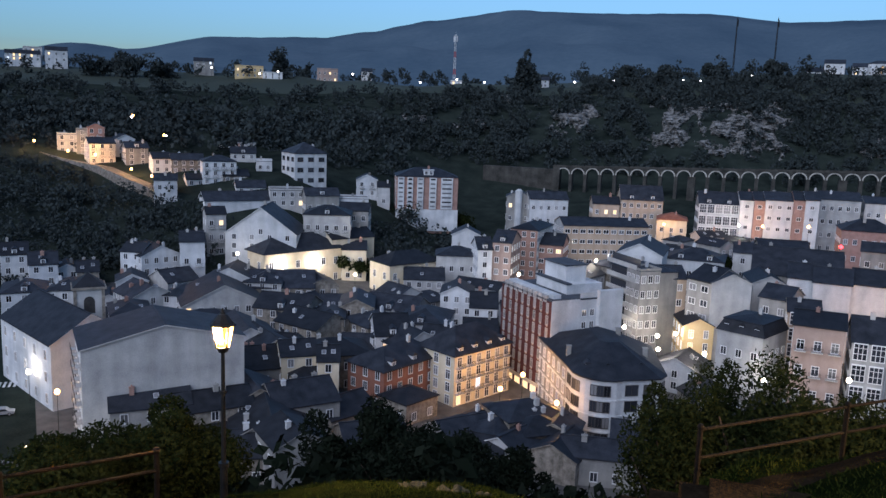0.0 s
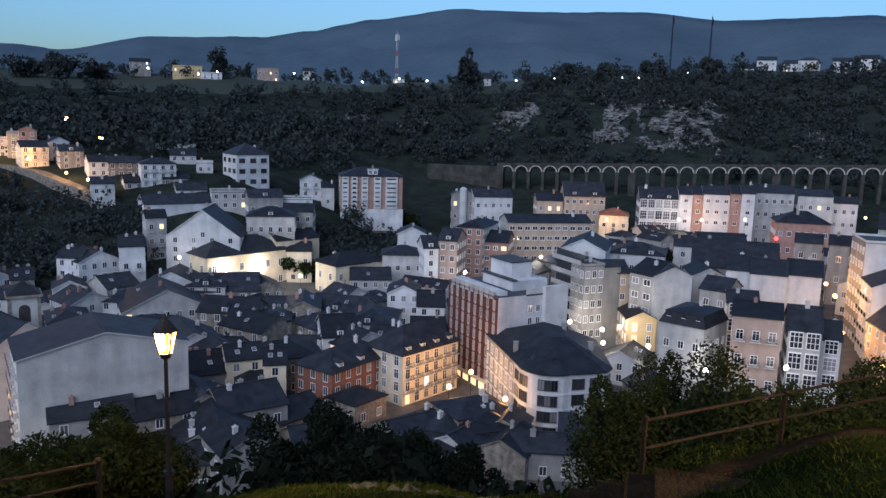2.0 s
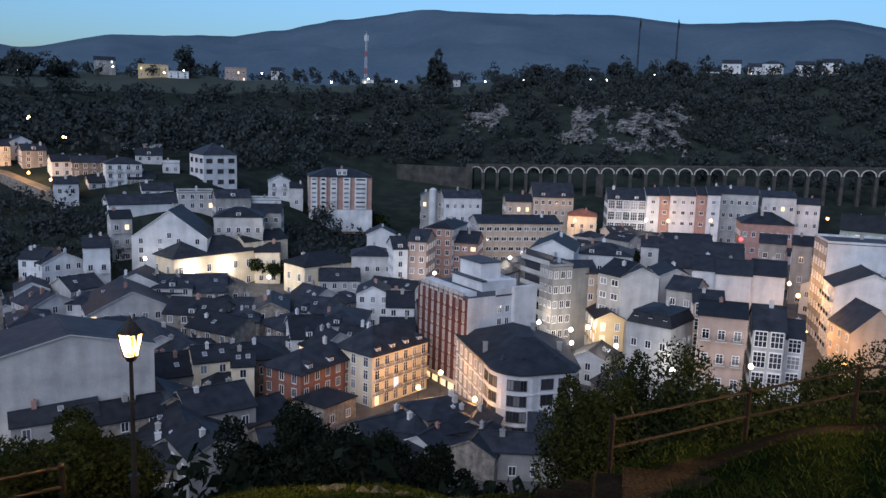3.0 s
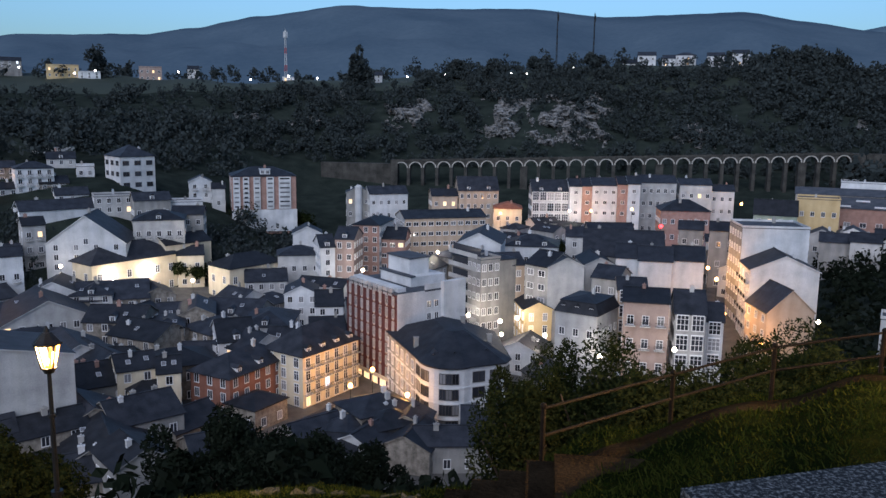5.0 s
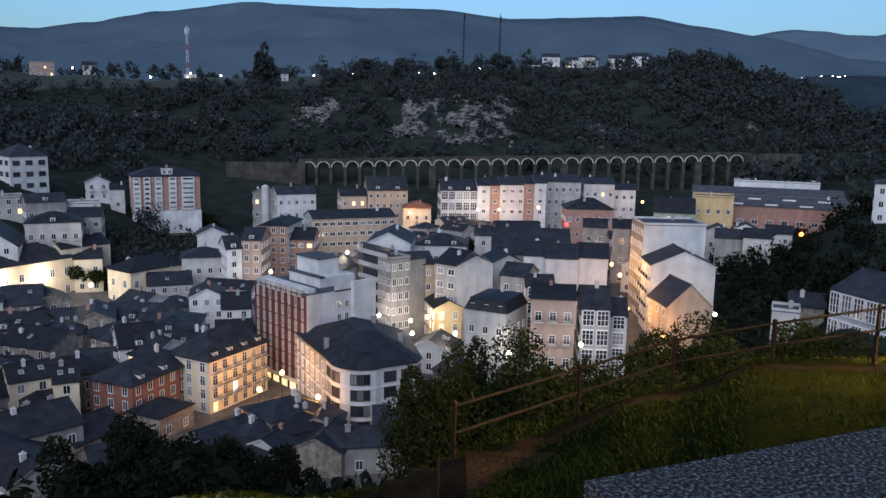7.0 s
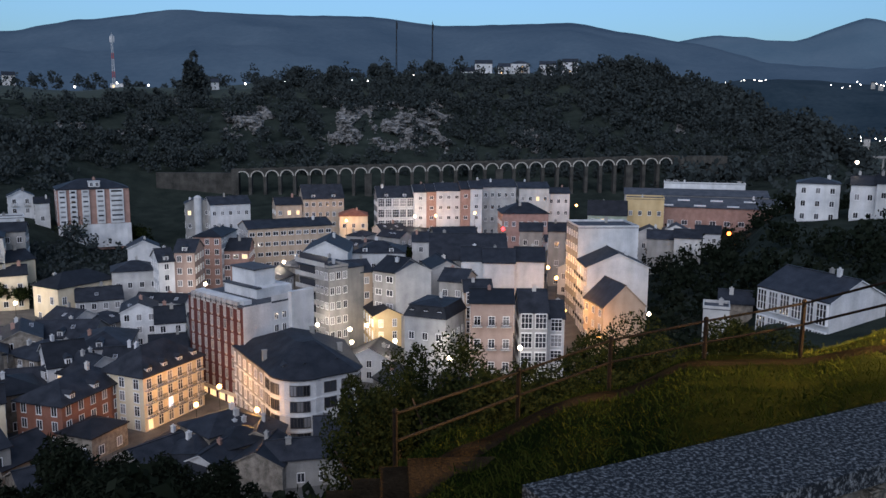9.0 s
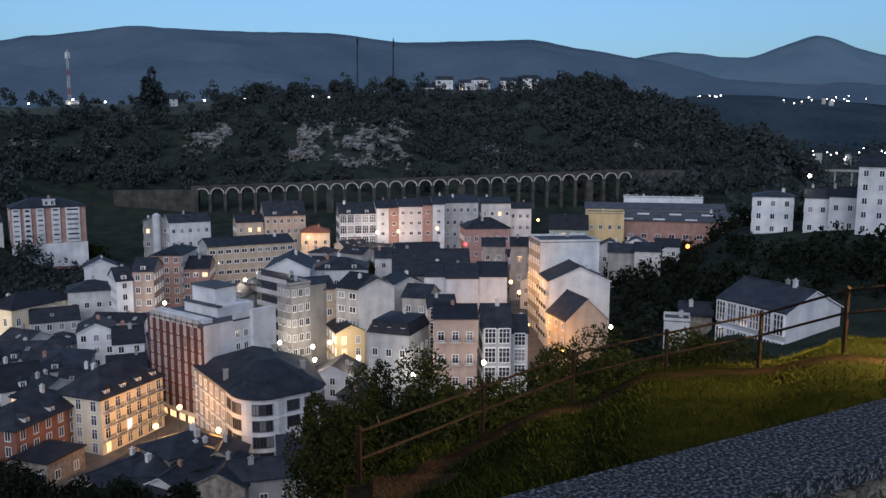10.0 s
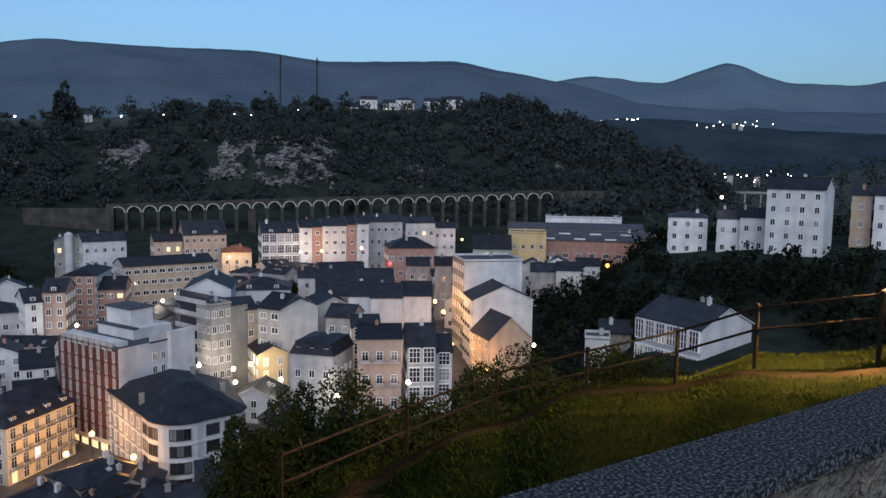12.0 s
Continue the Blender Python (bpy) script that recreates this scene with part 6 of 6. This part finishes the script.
for b, r, top_el, rx, n in ((-24.6, 27, -20.6, 2.2, 3400), (-22.0, 28, -20.2, 2.2, 3600), (-19.4, 29, -20.1, 2.3, 3800), (-17.2, 31, -20.6, 1.9, 3000), (-26.6, 25, -21.6, 2.0, 2000), (15.9, 30, -18.6, 1.6, 2200), (17.4, 30, -17.0, 1.5, 2600), (19.4, 32, -15.7, 1.5, 2800), (21.3, 31, -14.4, 1.5, 2600), (23.2, 31, -16.4, 1.7, 3000),
                            (25.4, 30, -16.9, 2.0, 3200), (28, 30, -16.5, 2.2, 3200), (30.6, 31, -16.2, 2.3, 3200), (34, 32, -15.6, 2.5, 3200), (37.5, 33, -14.9, 2.5, 3000), (41, 34, -14.3, 2.5, 2600), (44.5, 34, -14.0, 2.5, 2600)):
    a = math.radians(b)
    z = land(b, r)
    tree(r * math.sin(a), r * math.cos(a), z, max(2.5, 61 + r * math.tan(math.radians(top_el)) - z) * (1.02 if b > 24 else 0.9), rx, 4 * n, 0.125, "leafy dark green bush below the railing", name="bush", group="bushes below the railing")
tree(-26.5, 258.0, 6.0, 9.0, 4.8, 3000, 0.9, "round clipped plane tree in the square", name="tree", group="trees of the town")
tree(86, 250, 8.5, 11, 5, 1200, 0.8, "dark round tree among the roofs", group="trees of the town")
tree(8, 330, 12, 9, 5, 900, 0.9, "dark tree beside the tower block", group="trees of the town")
tree(-16, 322, 14, 10, 6, 900, 0.9, "dark tree beside the tower block", group="trees of the town")
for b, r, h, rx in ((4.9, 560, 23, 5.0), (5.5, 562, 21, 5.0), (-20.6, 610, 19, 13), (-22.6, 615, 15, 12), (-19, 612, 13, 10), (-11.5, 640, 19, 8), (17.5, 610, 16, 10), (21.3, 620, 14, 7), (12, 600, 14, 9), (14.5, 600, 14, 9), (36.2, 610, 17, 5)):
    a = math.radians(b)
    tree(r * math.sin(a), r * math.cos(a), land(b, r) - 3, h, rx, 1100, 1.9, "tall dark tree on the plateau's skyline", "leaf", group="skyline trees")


# ---- grass on the hillside ----
def grass():
    n = 110000
    b = leaf_rng.uniform(-32, 66, n)
    r = 2.6 + 21 * leaf_rng.random(n) ** 0.8
    x, y = r * np.sin(np.radians(b)), r * np.cos(np.radians(b))
    z = np.array([land(q, s) for q, s in zip(b, r)])
    h = leaf_rng.uniform(0.025, 0.085, n) * np.where(leaf_rng.random(n) < 0.1, 1.9, 1.0)
    path = np.array([on_path(q, s) for q, s in zip(b, r)])
    ok = ~path
    x, y, z, h = x[ok], y[ok], z[ok], h[ok]
    n = len(x)
    t = leaf_rng.uniform(0, math.tau, n)
    dx, dy = np.cos(t) * 0.014, np.sin(t) * 0.014
    lx, ly = leaf_rng.normal(0, 0.06, n), leaf_rng.normal(0, 0.06, n)
    base = np.stack([x, y, z - 0.03], 1)
    o = np.zeros(n)
    v = np.stack([base - np.stack([dx, dy, o], 1), base + np.stack([dx, dy, o], 1), base + np.stack([lx + dx * 0.2, ly + dy * 0.2, h], 1), base + np.stack([lx * 0.9 - dx * 0.3, ly * 0.9 - dy * 0.3, h * 0.93], 1)], 1).reshape(-1, 3)
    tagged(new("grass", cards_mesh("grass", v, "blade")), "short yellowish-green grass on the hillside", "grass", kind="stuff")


RAIL_LINE = ((11, 11.5), (18.7, 12.5), (27.6, 15), (34, 16.5), (40.3, 17.6), (46.3, 18.5), (51.3, 18), (58.5, 17.5), (70, 17.5))


def rail_distance(b):
    for (b0, r0), (b1, r1) in zip(RAIL_LINE, RAIL_LINE[1:]):
        if b <= b1:
            return r0 + (r1 - r0) * (b - b0) / (b1 - b0)
    return 17.5


def on_path(b, r):
    return 19 < b < 70 and rail_distance(b) - 1.45 < r < rail_distance(b) - 0.5


def hill_path():
    v, f = [], []
    bs = [19 + 0.75 * i for i in range(68)]
    for b in bs:
        rr = rail_distance(b)
        for k in range(5):
            r = rr - 1.75 + 1.5 * k / 4 + 0.12 * noise.noise(Vector((b * 0.5, k * 2.0, 1)))
            a = math.radians(b)
            v.append((r * math.sin(a), r * math.cos(a), land(b, r) + 0.05 + (0.0 if 0 < k < 4 else -0.1)))
    for i in range(len(bs) - 1):
        f += [(i * 5 + k, i * 5 + k + 1, (i + 1) * 5 + k + 1, (i + 1) * 5 + k) for k in range(4)]
    f = [tuple(reversed(q)) for q in f]
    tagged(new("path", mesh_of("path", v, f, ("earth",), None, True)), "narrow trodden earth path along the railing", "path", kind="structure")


# earth colour also lowered to carry the foreground's shade
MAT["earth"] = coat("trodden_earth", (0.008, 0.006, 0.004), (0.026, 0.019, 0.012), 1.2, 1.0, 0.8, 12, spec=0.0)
hill_path()
grass()


# ---- stone steps and rocks at the path's end ----
def steps():
    top = thing("steps", 4.03, 11.3, 55.6, -18, "worn reddish stone steps leading down from the path", "steps")
    for k in range(5):
        s = Solid().box(-0.42 * (k + 1), -1.5, -0.19 * (k + 1) - 0.5, -0.42 * k + 0.06, 0.15, -0.19 * (k + 1) + 0.28 - 0.02)
        put("step", s.mesh("step", "earth"), top)
    put("landing", Solid().box(0.0, -1.5, -0.5, 2.2, 0.15, 0.20).mesh("landing", "earth"), top)


steps()


def rock(x, y, z, size, mat="stone", name="rock", label="mossy grey rock in the grass", squash=0.6, seed=0):
    bm = bmesh.new()
    bmesh.ops.create_icosphere(bm, subdivisions=4 if size > 1 else 3, radius=1)
    for v in bm.verts:
        k = 1 + 0.55 * noise.fractal(v.co * 1.5 + Vector((seed * 3.1, x, y)), 0.7, 2.1, 6) + 0.3 * noise.cell(v.co * 2.6 + Vector((x, seed, y))) + 0.12 * noise.cell(v.co * 6 + Vector((x, seed, y)))
        v.co = Vector((v.co.x * k, v.co.y * k, v.co.z * k * squash)) * size
    me = bpy.data.meshes.new(name)
    bm.to_mesh(me)
    bm.free()
    me.materials.append(MAT[mat])
    return tagged(put(name, me, None, pose(x, y, z, 0, 0, seed * 37)), label, name, "rocks on the slope")


for i, (b, r, s) in enumerate(((10.5, 11.6, 0.3), (11.5, 12.2, 0.4), (12.6, 12.0, 0.35), (13.6, 11.7, 0.4), (14.4, 11.3, 0.3), (9.2, 13.4, 0.35), (7.8, 14.2, 0.3), (1.5, 17.5, 0.5), (-1.5, 18.5, 0.45), (3.5, 17.0, 0.35), (12.2, 12.9, 0.3), (5.6, 16.0, 0.3))):
    a = math.radians(b)
    rock(r * math.sin(a), r * math.cos(a), land(b, r) - 0.12, s * 0.8, seed=i, mat="mossrock", squash=0.45)

# ---- limestone crags above the viaduct ----
MAT["crag"] = coat("grey_limestone", (0.014, 0.016, 0.015), (0.27, 0.265, 0.255), 0.22, 0.95, 1.0, 5, spec=0.0, lo=0.55, hi=0.9)


def slope_distance(b, el):
    r = 425
    while land(b, r) < 61 + r * math.tan(math.radians(el)) and r < 640:
        r += 1.5
    return r


def rock_face(b0, b1, e0, e1, seed, bulge=7.0, cover=0.0):
    """A weathered cliff that stands out of the wooded slope between two bearings and two heights of view."""
    nx, nz = int((b1 - b0) * 16), int((e1 - e0) * 26)
    v, f = [], []
    for k in range(nz + 1):
        for i in range(nx + 1):
            u, w = i / nx, k / nz
            b, el = b0 + (b1 - b0) * u, e0 + (e1 - e0) * w
            r = slope_distance(b, el)
            p = Vector((b * 1.1, el * 1.5, seed * 7.3))
            mask = 1.3 * noise.fractal(p * 0.8, 0.8, 2.0, 5) + 0.55 - 1.6 * max(abs(2 * u - 1) ** 3, abs(2 * w - 1) ** 3) - cover
            q = Vector((b * 3.4, el * 2.0, seed))
            crack = abs(noise.noise(q)) + 0.5 * abs(noise.noise(q * 2.3)) + 0.25 * abs(noise.noise(q * 5.1))
            step = 1.6 * noise.cell(Vector((b * 4.5, el * 5.0, seed))) + 0.8 * noise.cell(Vector((b * 9, el * 11, seed + 3)))
            out = max(-4.0, min(bulge, bulge * mask)) + (3.0 * crack + step if mask > 0 else 0)
            a, rr = math.radians(b), r - out
            v.append((rr * math.sin(a), rr * math.cos(a), 61 + rr * math.tan(math.radians(el))))
    n = nx + 1
    for k in range(nz):
        f += [(k * n + i, k * n + i + 1, (k + 1) * n + i + 1, (k + 1) * n + i) for i in range(nx)]
    return tagged(new("crag", mesh_of("crag", v, f, ("crag",))), "pale grey limestone cliff among dark trees", "crag", "cliffs above the viaduct")


for n, (b0, b1, e0, e1, cover) in enumerate(((16.2, 22.6, -2.7, 1.7, 0.0), (13.2, 16.8, -2.6, 1.6, 0.1), (6.6, 10.4, -1.7, 1.0, 0.1), (26.2, 29.6, -2.7, 0.0, 0.3), (-0.6, 3.4, -1.3, -0.1, 0.2), (-3.4, -1.2, -0.8, -0.2, 0.2), (37.4, 38.3, -0.9, 0.5, 0.1), (3.0, 6.6, 0.4, 1.4, 0.45))):
    rock_face(b0, b1, e0, e1, n, 7.0, cover)

# ---- houses and lights on the plateau ----
def plateau_house(b, r, z, w, d, h, wall, roof="gx", n=2, cover="slate"):
    a = math.radians(b)
    house(r * math.sin(a), r * math.cos(a), z, -b, w, d, h, roof, wall, n, chimneys=0, lit=0.25, cover=cover, gap=3.5)


for b, r, z, w, h, wall, roof in ((-28.0, 650, 85, 22, 5, "white", "gx"), (-25.8, 640, 85, 14, 8, "white", "gx"), (-27.0, 660, 88, 12, 7, "offwhite", "flat"), (-17.0, 640, 86, 14, 5, "grey", "gx"), (-14.4, 620, 80, 20, 8, "ochre", "flat"), (-12.6, 618, 80, 14, 4, "white", "flat"),
                                (-9.0, 620, 79.5, 15, 9, "pink", "flat"), (0.1, 606, 79.5, 8, 3.5, "white", "flat"), (6.3, 580, 80, 5, 5, "white", "gx"), (-6.0, 640, 84, 8, 5, "offwhite", "gx")):
    plateau_house(b, r, z, w, 10, h, wall, roof)
for b, r, z, w, h in ((24.0, 640, 95.5, 13, 8.5), (25.6, 645, 96, 9, 6), (26.4, 655, 97, 15, 8), (28.4, 650, 97, 12, 7), (29.9, 640, 96, 12, 9), (23.0, 640, 95, 12, 3)):
    plateau_house(b, r, z, w, 11, h, "white", "hip" if r > 650 else "gx")
for b, el, r in ((-21.3, 1.8, 630), (-15.9, 2.3, 630), (-12.8, 2.05, 612), (-11.6, 2.25, 630), (-7.8, 2.4, 630), (-6.6, 2.3, 630), (-2.0, 1.9, 598), (2.4, 2.1, 598), (8.5, 2.3, 600), (0.5, 2.2, 602),
                 (11.1, 2.46, 602), (12.2, 2.49, 602), (13.3, 2.59, 602), (14.4, 2.62, 602), (15.6, 2.61, 602), (16.7, 2.63, 602), (17.7, 2.62, 602), (19.8, 3.0, 612), (22.3, 2.5, 606), (22.75, 2.5, 606), (23.2, 2.43, 606), (25.1, 2.9, 630), (25.7, 2.9, 630), (24.5, 3.0, 630), (27.2, 3.0, 630), (29.0, 3.1, 628), (30.9, 3.0, 626),
                 (-20.9, -1.06, 400), (-18.8, -2.2, 380)):
    a = math.radians(b)
    z = 61 + r * math.tan(math.radians(el))
    street_lamp(r * math.sin(a), r * math.cos(a), z - 5.5, "farbulb", 0, WHITE, 5.0, 0.6 if r > 500 else 0.35, "far street lamp on the plateau")
for i in range(60):
    cl = i % 3
    b = (rng.gauss(42.3, 0.8), rng.gauss(48.7, 1.7), rng.gauss(51.0, 1.5))[cl]
    el = (rng.gauss(2.55, 0.08), rng.gauss(2.3, 0.14), rng.gauss(-0.95, 0.16))[cl]
    r = (1540, 1540, 900)[cl]
    a = math.radians(b)
    z = 61 + r * math.tan(math.radians(el))
    if i < 14:
        house(r * math.sin(a), r * math.cos(a), z - 5, -b, 6, 5, 3.6, "gx", "grey", 1, chimneys=0, lit=0.2, sides="f", label="small white house in a far village")
    else:
        street_lamp((r - 6) * math.sin(a), (r - 6) * math.cos(a), z - 5, "farbulb", 0, WHITE, 5.0, (0.8, 0.8, 0.5)[cl], "far street lamp in a village")

# ---- lit street on the hillside ----
def hill_street():
    v, f = [], []
    pts = ((-182, 345), (-171, 337), (-150, 326), (-132, 318), (-119, 309), (-106, 299), (-98, 288))
    n = 0
    for (x0, y0), (x1, y1) in zip(pts, pts[1:]):
        for k in range(4):
            x, y = x0 + (x1 - x0) * k / 4, y0 + (y1 - y0) * k / 4
            dx, dy = y1 - y0, -(x1 - x0)
            q = math.hypot(dx, dy)
            z = max(land_at(x, y), land_at(x + 3, y + 3)) + 0.35
            for s in (-3.2, 3.2):
                v.append((x + dx / q * s, y + dy / q * s, z))
            n += 1
    f = [(2 * i, 2 * i + 1, 2 * i + 3, 2 * i + 2) for i in range(n - 1)]
    me = mesh_of("road", v, f, ("paving",))
    tagged(new("road", me), "lit paved street climbing past the hillside houses", "street", kind="structure")
    wall = Solid()
    for i in range(n - 1):
        a, b = v[2 * i], v[2 * i + 2]
        c, d = v[2 * i + 1], v[2 * i + 3]
        lo = (a, b) if math.hypot(a[0], a[1]) < math.hypot(c[0], c[1]) else (d, c)
        (p, q) = lo
        wall.add([(p[0], p[1], p[2] - 4), (q[0], q[1], q[2] - 4), (q[0], q[1], q[2] + 0.7), (p[0], p[1], p[2] + 0.7), (p[0] + 0.3, p[1] + 0.3, p[2] + 0.7), (q[0] + 0.3, q[1] + 0.3, q[2] + 0.7)], [(0, 1, 2, 3), (3, 2, 5, 4)])
    tagged(put("retaining_wall", wall.mesh("retaining_wall", "stone")), "low stone retaining wall along the hillside street", "wall")


hill_street()


# ---- parked cars and the crossing by the church ----
def car(x, y, z, yaw, paint, label):
    top = thing("car", x, y, z, yaw, label, "car", "parked cars")
    side = [(-2.1, 0.35), (2.1, 0.35), (2.15, 0.8), (1.25, 0.95), (0.65, 1.42), (-1.3, 1.45), (-2.0, 0.98)]
    put("body", Solid().prism([(px, -0.85, pz) for px, pz in side], (0, 1.7, 0)).mesh("body", paint), top)
    put("glass", Solid().prism([(px, -0.862, pz) for px, pz in ((-1.6, 0.98), (1.1, 0.98), (0.62, 1.36), (-1.25, 1.38))], (0, 1.724, 0)).mesh("glass", "pane"), top)
    for px in (-1.3, 1.35):
        for py in (-0.8, 0.8):
            w = put("wheel", Solid().tube((px, py - 0.1, 0.32), (px, py + 0.1, 0.32), 0.32, 0.32, 14).mesh("tyre", "iron"), top)
            put("rim", Solid().tube((px, py - 0.11, 0.32), (px, py + 0.11, 0.32), 0.19, 0.19, 10).mesh("rim", "steel"), w)


for x, y, yaw, paint, words in ((-93.0, 178.5, 70, "white", "white parked car on the church road"), (-84.0, 150.5, 20, "steel", "silver parked car on the square"), (-86.5, 146.0, 25, "flatroof", "dark parked car on the square"), (-72.0, 127.0, 60, "steel", "grey parked car by the road's bend"),
                                (52.0, 199.5, 20, "white", "white parked car under the street lamps"), (56.5, 203.0, 100, "flatroof", "dark parked car under the street lamps"), (63.0, 187.5, 60, "redpaint", "red parked car under the street lamps")):
    car(x, y, land_at(x, y) + 0.02, yaw, paint, words)
for i in range(7):
    stripe = put("crossing_stripe", Solid().box(-0.25, -1.8, 0, 0.25, 1.8, 0.012).mesh("crossing_stripe", "white"), None, pose(-93.5 + i * 0.95, 167.0 + i * 0.35, land_at(-90, 168) + 0.02, 0, 0, 20))
    tagged(stripe, "white painted stripe of a pedestrian crossing", "road marking", "crossing stripes")


# ---- white tank beside the dark house, rooflights of the sheds, road bridge up the valley ----
tank = thing("water_tank", 30.5, 338.0, 12.5, 0, "upright white cylindrical tank beside the houses", "tank")
put("shell", Solid().tube((0, 0, 0), (0, 0, 17.5), 1.5, 1.5, 18).tube((0, 0, 17.5), (0, 0, 18.2), 1.5, 0.6, 18).mesh("shell", "white"), tank)
put("base", Solid().box(-1.8, -1.8, -4, 1.8, 1.8, 0.4).mesh("base", "grey"), tank)
for i in range(9):
    a = math.radians(36.2 + i * 1.05)
    r = 322 + (i % 2) * 4
    strip = put("rooflight", Solid().box(-2.2, -0.5, 0, 2.2, 0.5, 0.5).mesh("rooflight", "metal"), None, pose(r * math.sin(a), r * math.cos(a), 61 - r * math.tan(radians(5.55 if i % 2 else 5.2)), 0, 0, -38))
    tagged(strip, "pale metal rooflight on the long shed roof", "rooflight", "shed rooflights")
bridge = thing("road_bridge", 536.0, 474.0, 0, -50, "far concrete road bridge with a single arch", "bridge")
put("deck", Solid().box(0, 0, 34.6, 42, 6, 36.2).mesh("deck", "grey"), bridge)
for i in range(3):
    put("pier", Solid().box(6 + i * 12, 1, 8, 7.2 + i * 12, 5, 34.6).mesh("pier", "grey"), bridge)
